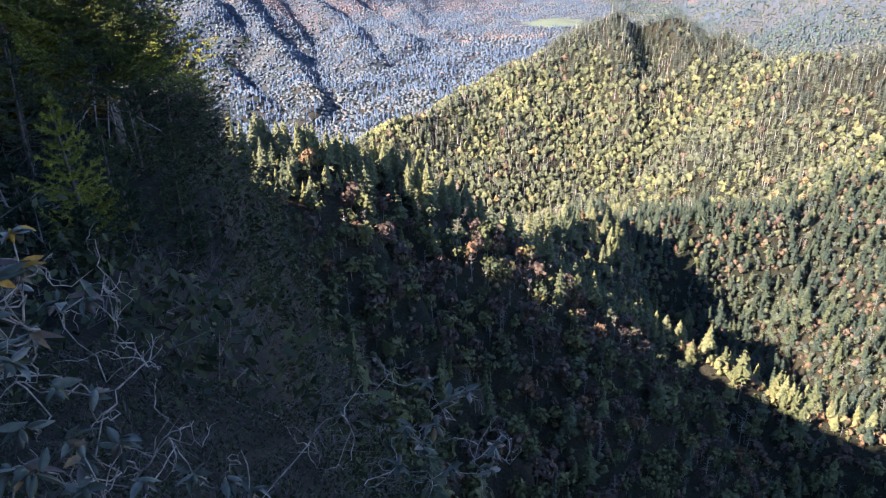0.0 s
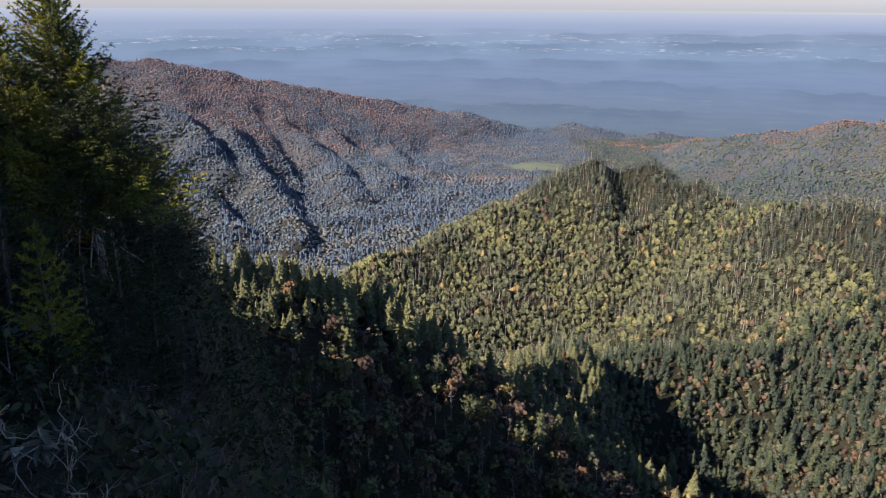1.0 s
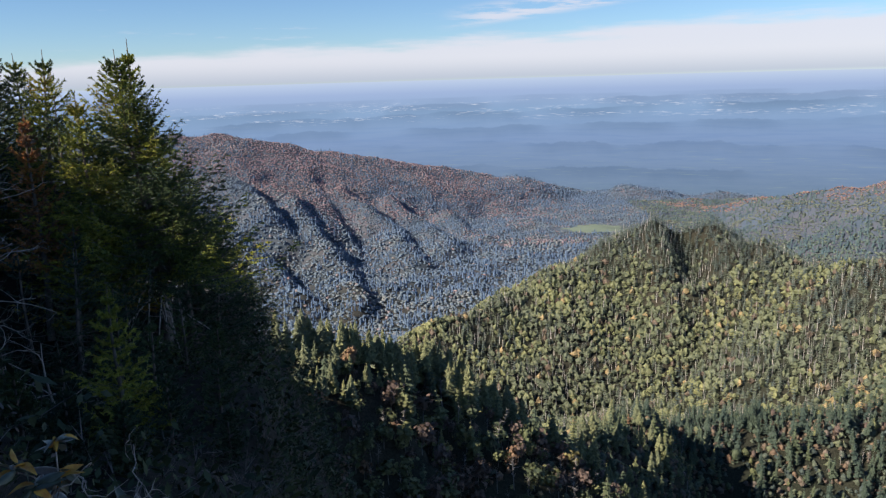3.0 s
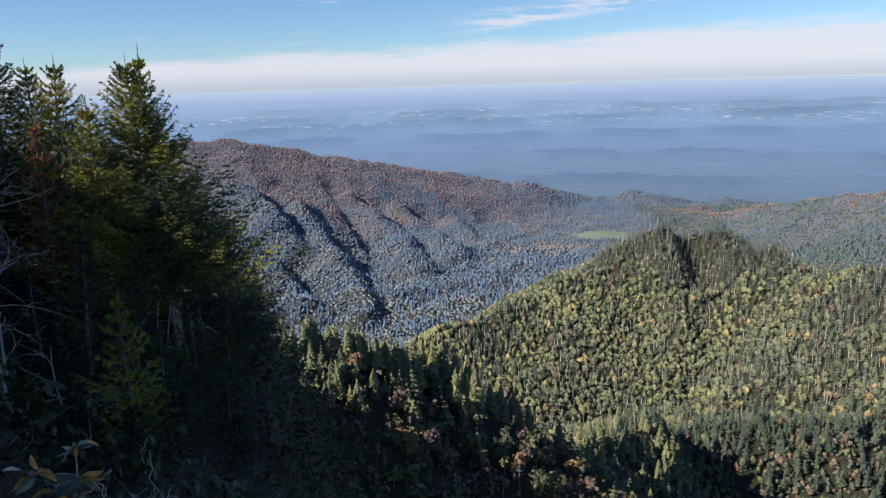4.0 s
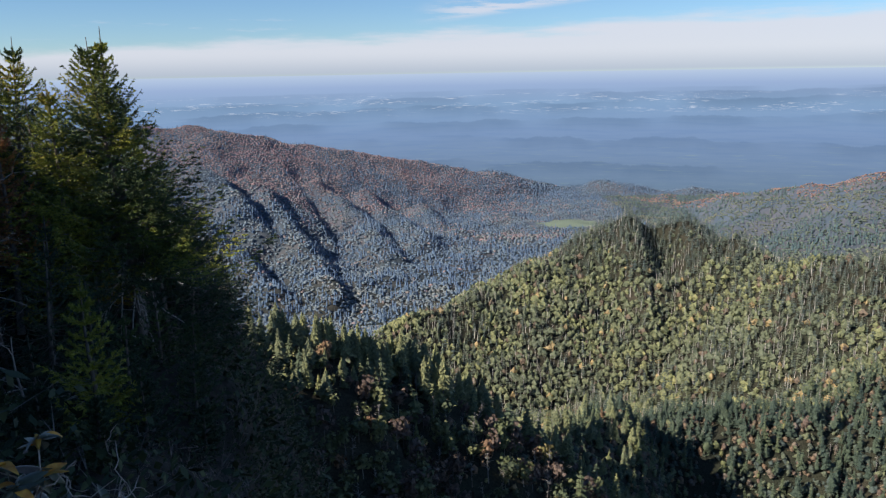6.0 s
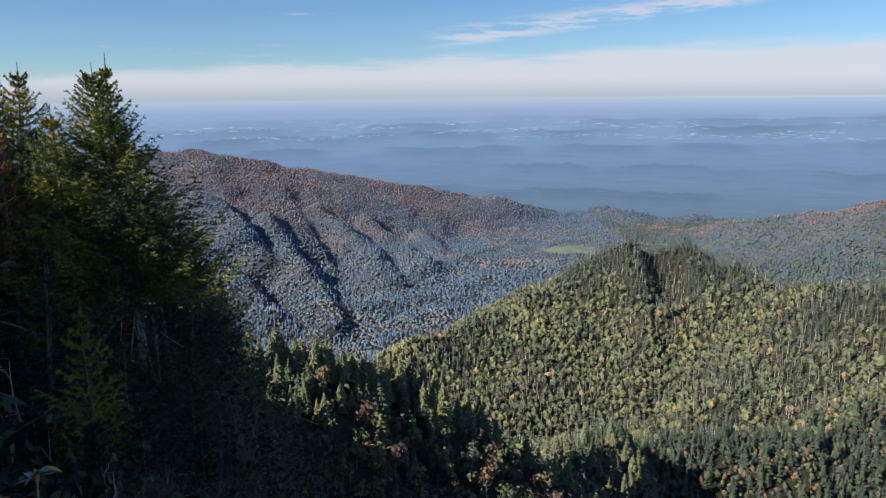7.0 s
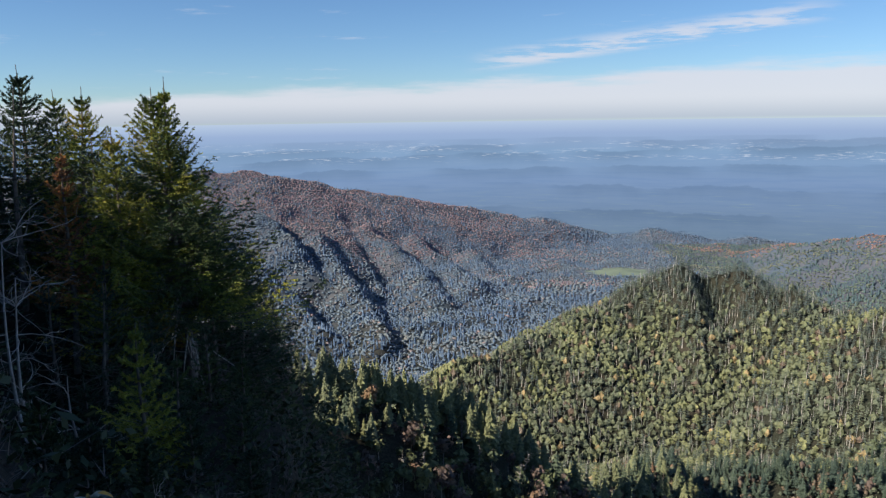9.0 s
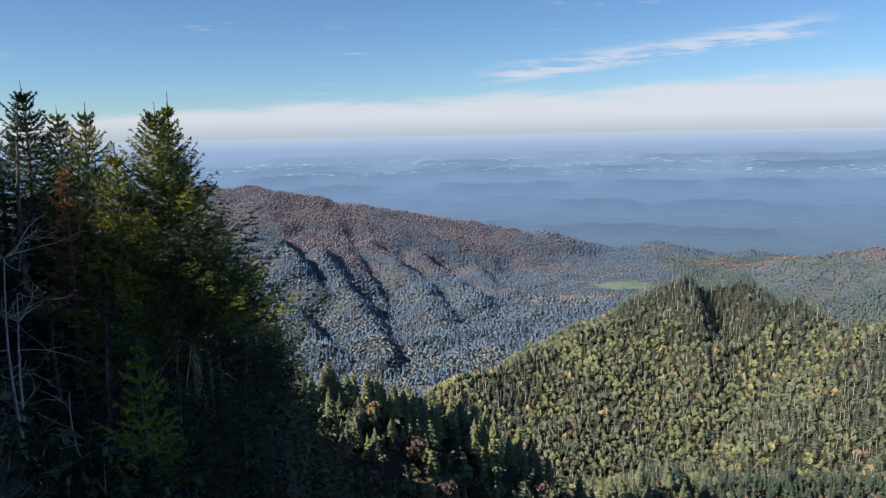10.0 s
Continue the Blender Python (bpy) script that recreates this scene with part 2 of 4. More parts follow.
    col = mix_rgb(nt, math_node(nt, "MULTIPLY", math_node(nt, "MULTIPLY", clear, map_range(nt, v, -4.5, -6.5)), 0.35), col, (0.23, 0.32, 0.31))
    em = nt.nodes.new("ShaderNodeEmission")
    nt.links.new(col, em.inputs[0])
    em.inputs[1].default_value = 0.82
    out = nt.nodes.new("ShaderNodeOutputMaterial")
    nt.links.new(em.outputs[0], out.inputs[0])
    return m


# ---- mesh helpers ----
def mesh_arrays(name, verts, tris, mat, tint=None, smooth=False):
    me = bpy.data.meshes.new(name)
    verts, tris = np.asarray(verts, np.float32), np.asarray(tris, np.int32)
    me.vertices.add(len(verts))
    me.vertices.foreach_set("co", verts.ravel())
    me.loops.add(len(tris) * 3)
    me.loops.foreach_set("vertex_index", tris.ravel())
    me.polygons.add(len(tris))
    me.polygons.foreach_set("loop_start", np.arange(0, len(tris) * 3, 3, dtype=np.int32))
    me.update(calc_edges=True)
    if tint is not None:
        me.attributes.new("tint", "FLOAT", "POINT").data.foreach_set("value", np.asarray(tint, np.float32))
    me.polygons.foreach_set("use_smooth", np.full(len(tris), smooth))
    me.materials.append(mat)
    me.validate()
    return me


def vnoise(x, y, seed=0):
    """Smooth value noise on numpy arrays, -1 to 1."""
    xi, yi = np.floor(x).astype(np.int64), np.floor(y).astype(np.int64)
    fx, fy = x - xi, y - yi
    fx, fy = fx * fx * (3 - 2 * fx), fy * fy * (3 - 2 * fy)

    def h(a, b):
        n = (a * 374761393 + b * 668265263 + seed * 974634777) & 0xFFFFFFFF
        n = ((n ^ (n >> 13)) * 1274126177) & 0xFFFFFFFF
        return ((n ^ (n >> 16)) & 0xFFFF) / 32767.5 - 1
    return (h(xi, yi) * (1 - fx) + h(xi + 1, yi) * fx) * (1 - fy) + (h(xi, yi + 1) * (1 - fx) + h(xi + 1, yi + 1) * fx) * fy


def fbm(x, y, seed=0, octaves=3):
    return sum(vnoise(x * 2 ** k, y * 2 ** k, seed + k) * 0.5 ** k for k in range(octaves))


# ---- the lie of the land: crest lines (x, y, height) with the fall to either side ----
def ridge(x, y, crest, left, right, soft=3.0, steep=None):
    """Height of a ridge along a crest line: falls by `left`/`right` metres a metre to the sides; steep: (distance, fall beyond it)."""
    best = np.full(x.shape, 1e18)
    height, side = np.zeros(x.shape), np.zeros(x.shape)
    for (ax, ay, az), (bx, by, bz) in zip(crest, crest[1:]):
        dx, dy = bx - ax, by - ay
        s = np.clip(((x - ax) * dx + (y - ay) * dy) / (dx * dx + dy * dy), 0, 1)
        qx, qy = x - ax - s * dx, y - ay - s * dy
        d = np.hypot(qx, qy)
        near = d < best
        best = np.where(near, d, best)
        height = np.where(near, az + (bz - az) * s, height)
        side = np.where(near, (dx * qy - dy * qx) / (np.hypot(dx, dy) * np.maximum(d, 1e-6)), side)
    fall = right + (left - right) * (0.5 + 0.5 * np.clip(side, -1, 1))
    d = np.sqrt(best * best + soft * soft) - soft
    drop = d * fall
    if steep:
        drop = np.minimum(d, steep[0]) * fall + np.maximum(d - steep[0], 0) * steep[1]
    return height - drop


MAIN_FALL = 1.4
# hidden from the camera; heights set so its shadow ends along the spur crest
MAIN = [(-90, -60, 36), (-56, 0, 22), (-66, 60, 0), (-62, 95, -15), (-60, 130, -34), (-59, 165, -52)]
MAIN_END = [(-59, 165, -52), (-57, 188, -67), (-45, 204, -78)]
KNOLL = [(-45, 204, -76), (-31, 215, -79), (-19, 226, -83), (-5, 233, -95)]
SPUR = [(-5, 233, -95), (3, 237, -110), (14, 244, -129), (37, 251, -153), (68, 255, -163), (90, 250, -169), (117, 231, -177), (140, 210, -182), (165, 190, -186)]
# made-up spur, added to throw shade into the hollow
SHADE_SPUR = [(37, 251, -150), (62, 290, -155), (84, 320, -161), (106, 350, -172), (124, 385, -192)]
FIR_RIDGE = [(45, 340, -196), (80, 356, -204), (126, 391, -200), (187, 401, -200), (245, 382, -198), (270, 330, -192), (330, 280, -180)]
KNOB = [(-70, 470, -235), (-8, 530, -184), (48, 575, -177), (98, 613, -168), (144, 638, -158), (178, 652, -143), (205, 658, -130), (226, 654, -138), (252, 646, -133),
        (280, 612, -143), (294, 573, -157), (315, 538, -141), (400, 440, -130), (520, 300, -110)]
KNOB_RIB = [(205, 658, -130), (204, 636, -135), (201, 612, -146), (196, 585, -165), (190, 550, -188)]
# first three points lie out of view, raised to shade the bench
RIB = [(-56, 0, 22), (-25, 13, 10.5), (-19, 16.5, 3.0), (-14.5, 18.5, -4.2), (-12, 18, -5.2), (-7.5, 20.5, -5.8), (-6.9, 24, -6.7), (-6.9, 29, -9.2), (-7, 33.6, -12.5), (-7, 38, -18.5), (-6.5, 43, -26.5),
       (-5, 50, -41), (0, 62, -62)]
# unseen rise, added left of the perch to keep the sun off it
SHADE_RISE = [(-20, -30, 22), (-10, -8, 10), (-8.5, -1, 7), (-9.5, 4, 5), (-12, 8.5, 4), (-16, 11.5, 6), (-25, 13, 10.5)]
BENCH = [(-6, -40, 6), (-0.4, -4, -1.5), (-0.1, 0.2, -1.75), (-2.2, 3.2, -3.2), (-3.6, 7, -4.7), (-5, 12, -5.9), (-6.7, 19.5, -6.6)]
WEST = [(-1100, 1700, -112), (-576, 1909, -131), (-475, 1937, -127), (-321, 2003, -165), (-149, 2056, -212), (-3, 2097, -235), (122, 2127, -266), (250, 2160, -290)]
LOW = [(136, 2226, -279), (221, 2219, -299), (374, 2198, -321), (471, 2180, -336), (585, 2152, -327), (671, 2127, -333), (766, 2094, -346), (821, 2073, -332), (911, 2036, -342), (1012, 1987, -366)]
EAST = [(681, 1923, -386), (724, 1811, -327), (803, 1722, -289), (878, 1617, -258), (910, 1576, -248), (958, 1524, -230), (988, 1493, -219), (1016, 1462, -222), (1044, 1417, -218), (1181, 1223, -194)]
WEST_SPURS = [[(-520, 1730, -160), (-443, 1644, -180), (-367, 1571, -204), (-313, 1501, -228), (-273, 1424, -254), (-225, 1370, -280), (-179, 1341, -306)],
              [(-500, 1560, -208), (-420, 1462, -232), (-352, 1376, -256), (-296, 1319, -276), (-253, 1251, -296), (-194, 1122, -316)],
              [(-321, 1637, -208), (-268, 1602, -228), (-203, 1457, -270), (-161, 1355, -292), (-124, 1208, -306), (-85, 1065, -318)],
              [(-189, 1744, -240), (-112, 1638, -280), (-50, 1561, -302), (2, 1335, -315)],
              [(-75, 1780, -275), (16, 1659, -304), (66, 1431, -320)],
              [(69, 1767, -303), (129, 1540, -325)]]
KNOB_GULLIES = [([(229, 652), (232, 630), (230, 606), (222, 580)], 17, 20), ([(264, 640), (270, 622), (268, 596)], 9, 10)]


def land(x, y):
    x, y = np.asarray(x, float), np.asarray(y, float)
    r = np.hypot(x, y)
    h = -242 - 95 * np.clip((y - 560) / 420, 0, 1) - 8 * np.clip((y - 1500) / 600, 0, 1) - 0.17 * np.clip(r - 2150, 0, 1000)
    h = np.maximum(h, ridge(x, y, MAIN, 0.45, MAIN_FALL, 4))
    h = np.maximum(h, ridge(x, y, MAIN_END, 1.0, MAIN_FALL, 4))
    h = np.maximum(h, ridge(x, y, SPUR, 0.95, 0.72, 5))
    h = np.maximum(h, ridge(x, y, KNOLL, 0.95, 0.74, 5))
    h = np.maximum(h, ridge(x, y, FIR_RIDGE, 0.35, 0.3, 12))
    h = np.maximum(h, ridge(x, y, SHADE_SPUR, 0.8, 1.15, 4))
    # ground ribbed and lowered here so that the hollow falls into shade
    s = (0.97 * x + 0.24 * y) / 52 + 0.22 * fbm(x / 60, y / 60, 91)
    s = s - np.floor(s)
    saw = np.where(s < 0.66, s / 0.66, (1 - s) / 0.34)
    hollow = np.clip((x - 105 - 0.3 * (y - 300)) / 25, 0, 1) * np.clip((-ridge(x, y, [(a, b, 0) for a, b, c in SPUR], 1, 1, 0.1) - 6) / 25, 0, 1) * np.clip((y - 195 - 0.15 * (165 - x)) / 40, 0, 1) * np.clip((375 - y) / 30, 0, 1)
    h = h + hollow * (12 * (saw - 1) - 17)
    knob = ridge(x, y, KNOB, 0.9, 0.47, 3)
    h = np.maximum(h, np.maximum(knob, np.minimum(ridge(x, y, KNOB_RIB, 1.05, 0.42, 2), knob + 16)))
    for gully, deep, wide in KNOB_GULLIES:
        off = -ridge(x, y, [(a, b, 0) for a, b in gully], 1, 1, 0.1)
        h = h - deep * np.exp(-(off / wide) ** 2) * np.clip((y - 575) / 25, 0, 1) * np.clip((658 - y) / 22, 0, 1)
    wx, wy = x + 16 * fbm(x / 170, y / 170, 61), y + 16 * fbm(x / 170, y / 170, 65)
    far = ridge(x, y, WEST, 0.3, 0.295, 30)
    for k, spur in enumerate(WEST_SPURS):
        far = np.maximum(far, ridge(wx, wy, spur, 1.0 if k < 3 else 0.75, 0.36, 6))
    far = np.maximum(far, ridge(x, y, EAST, 0.35, 0.3, 30))
    far = np.maximum(far, ridge(x, y, LOW, 0.2, 0.2, 30))
    far = far + (8 * fbm(x / 150, y / 150, 5) - 7) * np.clip((r - 1000) / 300, 0, 1)
    h = np.maximum(h, far)
    h = h + 5 * fbm(x / 55, y / 55, 9) * np.clip((r - 90) / 160, 0, 1) + 1.2 * fbm(x / 14, y / 14, 12) * np.clip((r - 40) / 60, 0, 1)
    near = np.maximum(ridge(x, y, RIB, 0.3, 3.9, 0.8), ridge(x, y, BENCH, 0.12, 0.85, 0.5, (1.9, 4.2)))
    near = np.maximum(near, ridge(x, y, SHADE_RISE, 1.0, 1.7, 0.8))
    near = near + (0.35 * fbm(x / 3.1, y / 3.1, 2) + 1.3 * fbm(x / 7, y / 7, 3)) * np.clip((r - 5) / 12, 0, 1)
    return np.maximum(h, near)


def build_ground():
    az = np.radians(np.concatenate([np.arange(-60, -36, 1.0), np.arange(-36, 42, 0.38), np.arange(42, 62, 1.0), np.arange(62, 300, 4.0)]))
    rad = np.concatenate([[0.05], np.geomspace(0.5, 60, 110), np.arange(63, 700, 4.5), np.arange(705, 2350, 12.0), np.arange(2370, 3060, 45.0)])
    A, R = np.meshgrid(az, rad)
    X, Y = R * np.sin(A), R * np.cos(A)
    Z = land(X, Y)
    n, m = len(az), len(rad)
    i, j = np.meshgrid(np.arange(n), np.arange(m - 1))
    a, b = (j * n + i).ravel(), (j * n + (i + 1) % n).ravel()
    c, d = b + n, a + n
    tris = np.concatenate([np.stack([a, d, c], 1), np.stack([a, c, b], 1)])
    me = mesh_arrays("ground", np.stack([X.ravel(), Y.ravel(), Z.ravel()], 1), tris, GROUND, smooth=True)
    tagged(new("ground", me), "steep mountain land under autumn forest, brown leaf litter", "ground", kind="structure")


def build_backdrop():
    """The far plain, a sheet that goes on from the ground's edge and lifts to the horizon."""
    az = np.radians(np.arange(-180, 180, 2.0))
    s = np.linspace(0, 1, 40)
    rad = 2950 + (4890 - 2950) * s
    el = -8.9 + (-0.45 + 8.9) * s ** 0.85
    rad = np.concatenate([[2950], rad])
    el = np.concatenate([[-13], el])
    A, R = np.meshgrid(az, rad)
    E = np.repeat(el[:, None], len(az), 1)
    X, Y, Z = R * np.sin(A), R * np.cos(A), R * np.tan(np.radians(E))
    n, m = len(az), len(rad)
    i, j = np.meshgrid(np.arange(n - 1), np.arange(m - 1))
    a, b = (j * n + i).ravel(), (j * n + i + 1).ravel()
    tris = np.concatenate([np.stack([a, b, b + n], 1), np.stack([a, b + n, a + n], 1)])
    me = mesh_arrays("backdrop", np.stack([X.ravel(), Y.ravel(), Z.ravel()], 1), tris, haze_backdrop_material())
    uvl = me.uv_layers.new(name="UVMap")
    idx = np.empty(len(me.loops), np.int32)
    me.loops.foreach_get("vertex_index", idx)
    uvs = np.stack([np.degrees(A).ravel()[idx] / 10, E.ravel()[idx]], 1)
    uvl.data.foreach_set("uv", uvs.astype(np.float32).ravel())
    tagged(new("backdrop", me), "hazy blue lowland plain stretching to the horizon", "plain", kind="structure")


build_ground()
build_backdrop()


# ---- trees: small models as (verts, tris, tint offset) arrays ----
def spire(rng, height, radius, tiers, blades, first=0.12, width=0.5):
    """A conifer of drooping blades set in whorls round a thin stem."""
    v, f, k = [], [], []

    def tri(a, b, c, t):
        n = len(v)
        v.extend((a, b, c)), f.append((n, n + 1, n + 2)), k.extend((t, t, t))
    w = height * 0.012
    for q in range(3):
        a, b = q * 2.094, (q + 1) * 2.094
        tri((w * math.cos(a), w * math.sin(a), -height * 0.05), (w * math.cos(b), w * math.sin(b), -height * 0.05), (0, 0, height * 0.9), 1)
    for i in range(tiers):
        s = i / (tiers - 1)
        z = height * (first + (0.97 - first) * s)
        r = radius * (1 - s) ** 0.85 * rng.uniform(0.75, 1.15) + radius * 0.06
        turn = rng.uniform(0, 6.28)
        for j in range(blades):
            a = turn + j * 6.283 / blades + rng.uniform(-0.3, 0.3)
            rr = r * rng.uniform(0.6, 1.2)
            half = width * rr * rng.uniform(0.7, 1.2)
            ca, sa = math.cos(a), math.sin(a)
            tip = (rr * ca, rr * sa, z - rr * rng.uniform(0.15, 0.5))
            m = 0.55
            zl = z - rr * 0.12
            left = (rr * m * ca - half * sa, rr * m * sa + half * ca, zl - rr * rng.uniform(0.1, 0.35))
            right = (rr * m * ca + half * sa, rr * m * sa - half * ca, zl - rr * rng.uniform(0.1, 0.35))
            root = (0, 0, z + height * 0.03)
            tri(root, left, tip, 0)
            tri(root, tip, right, 0)
    return np.array(v), np.array(f), np.array(k, float)


def clump_crown(rng, height, radius, clumps, size, trunk=True):
    """A broadleaf: a stem with forks and a crown of many small leaf clumps with gaps."""
    v, f, k = [], [], []

    def tri(a, b, c, t):
        n = len(v)
        v.extend((a, b, c)), f.append((n, n + 1, n + 2)), k.extend((t, t, t))
    w = height * 0.016
    if trunk:
        for q in range(3):
            a, b = q * 2.094, (q + 1) * 2.094
            tri((w * math.cos(a), w * math.sin(a), -height * 0.05), (w * math.cos(b), w * math.sin(b), -height * 0.05), (0, 0, height * 0.8), 1)
    lobes = [(rng.uniform(-0.45, 0.45) * radius, rng.uniform(-0.45, 0.45) * radius, height * rng.uniform(0.45, 0.85), radius * rng.uniform(0.45, 0.7)) for _ in range(5)]
    for i in range(clumps):
        lx, ly, lz, lr = lobes[i % 5]
        d = np.array([rng.gauss(0, 1), rng.gauss(0, 1), rng.gauss(0.25, 0.9)])
        d /= np.linalg.norm(d) + 1e-6
        c = np.array([lx, ly, lz]) + d * lr * rng.uniform(0.7, 1.05) * np.array([1, 1, 1.1])
        n = d + np.array([rng.uniform(-0.5, 0.5) for _ in range(3)])
        n /= np.linalg.norm(n)
        t1 = np.cross(n, (0.3, 0.2, 1.0))
        t1 /= np.linalg.norm(t1) + 1e-6
        t2 = np.cross(n, t1)
        s = size * rng.uniform(0.6, 1.3)
        p = [c + s * (t1 * math.cos(q) + t2 * math.sin(q)) * rng.uniform(0.6, 1.2) for q in (0.2, 1.7, 3.3, 4.8)]
        m = len(v)
        v.extend(map(tuple, p)), k.extend((0, 0, 0, 0))
        f.extend(((m, m + 1, m + 2), (m, m + 2, m + 3)))
    return np.array(v), np.array(f), np.array(k, float)


def snag(rng, height, limbs, thick=0.022):
    """A bare standing stem with stubs of limbs."""
    v, f, k = [], [], []

    def spike(a, b, w):
        n = len(v)
        d = np.subtract(b, a)
        s = np.cross(d, (0.3, 0.9, 0.2))
        s = s / (np.linalg.norm(s) + 1e-6) * w
        t = np.cross(d, s)
        t = t / (np.linalg.norm(t) + 1e-6) * w
        v.extend((tuple(a + s), tuple(a - s * 0.5 + t), tuple(a - s * 0.5 - t), tuple(b)))
        k.extend((1, 1, 1, 1))
        f.extend(((n, n + 1, n + 3), (n + 1, n + 2, n + 3), (n + 2, n, n + 3)))
    spike(np.array((0, 0, -height * 0.05)), np.array((rng.uniform(-0.03, 0.03) * height, 0, height)), height * thick)
    for _ in range(limbs):
        z, a = height * rng.uniform(0.35, 0.9), rng.uniform(0, 6.28)
        r = height * rng.uniform(0.06, 0.2)
        spike(np.array((0, 0, z)), np.array((r * math.cos(a), r * math.sin(a), z + r * rng.uniform(0.0, 0.9))), height * 0.008)
    return np.array(v), np.array(f), np.array(k, float)


def dome(rng, height, radius, rings, seg, low=0.22, trunk=False, clumps=0):
    """A broadleaf in full crown: an uneven, lumpy dome of foliage, roughened with loose clumps."""
    v, f, k = [], [], []
    lobes = [(rng.uniform(0, 6.28), rng.uniform(0.1, 0.38)) for _ in range(3)]
    for i in range(rings):
        s = i / rings
        z = height * (low + (0.93 - low) * s)
        r = radius * (0.72 + 0.9 * s - 1.45 * s * s)
        for j in range(seg):
            a = (j + 0.5 * (i % 2)) * 6.283 / seg
            q = r * (rng.uniform(0.74, 1.16) + sum(w * math.cos(n * (a - p)) for n, (p, w) in enumerate(lobes, 1)))
            v.append((q * math.cos(a), q * math.sin(a), z + height * rng.uniform(-0.06, 0.06)))
            k.append(0)
    v.append((rng.uniform(-0.1, 0.1) * radius, rng.uniform(-0.1, 0.1) * radius, height)), k.append(0)
    for i in range(rings - 1):
        for j in range(seg):
            p, q = i * seg + j, i * seg + (j + 1) % seg
            f += [(p, q, q + seg), (p, q + seg, p + seg)]
    for j in range(seg):
        f.append(((rings - 1) * seg + j, (rings - 1) * seg + (j + 1) % seg, rings * seg))
    if trunk:
        w = height * 0.022
        for q in range(3):
            n = len(v)
            a, b = q * 2.094, (q + 1) * 2.094
            v += [(w * math.cos(a), w * math.sin(a), -height * 0.08), (w * math.cos(b), w * math.sin(b), -height * 0.08), (0, 0, height * 0.5)]
            k += [1, 1, 1]
            f.append((n, n + 1, n + 2))
    skin = len(v) if not trunk else len(v) - 9
    for _ in range(clumps):
        c = np.array(v[rng.randrange(skin)]) * np.array([1.06, 1.06, 1.02]) + np.array([rng.gauss(0, 0.16 if clumps < 60 else 0.26) * radius for _ in range(3)])
        t1, t2 = [np.array([rng.gauss(0, 1) for _ in range(3)]) for _ in range(2)]
        t1, t2 = t1 / np.linalg.norm(t1), t2 / np.linalg.norm(t2)
        z = radius * rng.uniform(0.14, 0.34) * (1.0 if clumps < 60 else 0.72)
        n = len(v)
        v += [tuple(c - t1 * z), tuple(c + t2 * z), tuple(c + t1 * z), tuple(c - t2 * z)]
        k += [0, 0, 0, 0]
        f += [(n, n + 1, n + 2), (n, n + 2, n + 3)]
    return np.array(v), np.array(f), np.array(k, float)


def tiered(rng, height, radius, tiers, points, first=0.1, stem=True, ragged=0.16):
    """A dense conifer: ragged drooping skirts one above another."""
    v, f, k = [], [], []
    if stem:
        w = height * 0.014
        for q in range(3):
            n = len(v)
            a, b = q * 2.094, (q + 1) * 2.094
            v += [(w * math.cos(a), w * math.sin(a), -height * 0.08), (w * math.cos(b), w * math.sin(b), -height * 0.08), (0, 0, height * 0.6)]
            k += [1, 1, 1]
            f.append((n, n + 1, n + 2))
    ox, oy = rng.uniform(-0.02, 0.02) * height, rng.uniform(-0.02, 0.02) * height
    for i in range(tiers):
        s = i / tiers
        z = height * (first + (1 - first) * s)
        up = height * (1 - first) / tiers * rng.uniform(1.3, 1.9)
        r = radius * (1 - s) ** 0.8 * rng.uniform(1 - ragged, 1 + ragged) + radius * 0.05
        n, turn = len(v), rng.uniform(0, 6.28)
        v.append((ox * s, oy * s, min(z + up, height))), k.append(0)
        for j in range(points * 2):
            a = turn + j * 3.1416 / points
            q = r * (rng.uniform(0.95 - 2 * ragged, 1.25) if j % 2 else rng.uniform(0.3, 0.7))
            v.append((ox * s + q * math.cos(a), oy * s + q * math.sin(a), z - (0.12 if j % 2 else 0.0) * r + rng.uniform(-0.1, 0.1) * up)), k.append(0)
        for j in range(points * 2):
            f.append((n, n + 1 + j, n + 1 + (j + 1) % (points * 2)))
    return np.array(v), np.array(f), np.array(k, float)


_rng = random.Random(11)
FAR_FIRS = [tiered(_rng, 1.0, 0.2, 2, 3, 0.05, False) for _ in range(6)]
# far crowns flattened for softer shading, as if seen through haze
FAR_LEAFY = [dome(_rng, 0.6, 0.74, 2, 4, 0.1) for _ in range(12)]
FAR_CLUMPY = [dome(_rng, 0.62, 0.66, 2, 5, 0.1, False, 2) for _ in range(12)]
FAR_SNAGS = [snag(_rng, 1.0, 1) for _ in range(2)]
KNOB_FIRS = [spire(_rng, 1.0, _rng.uniform(0.17, 0.25), 6, 4, 0.1, 0.55) for _ in range(10)]
KNOB_LEAFY = [dome(_rng, 1.0, _rng.uniform(0.46, 0.6), 2, 6, 0.15, False, 13) for _ in range(14)]
KNOB_SNAGS = [snag(_rng, 1.0, 5, 0.03) for _ in range(5)]
MID_FIRS = [spire(_rng, 1.0, _rng.uniform(0.17, 0.24), 10, 5, _rng.uniform(0.08, 0.25), 0.45) for _ in range(10)]
MID_LEAFY = [dome(_rng, 1.0, 0.42, 3, 6, 0.12, True, 22) for _ in range(8)]
NEAR_LEAFY = [clump_crown(_rng, 1.0, 0.4, 84, 0.085) for _ in range(8)]
BRUSH = [dome(_rng, 1.0, 0.75, 2, 4, 0.05, False, 5) for _ in range(8)]
BARE_TREES = [snag(_rng, 1.0, 22, 0.016) for _ in range(5)]


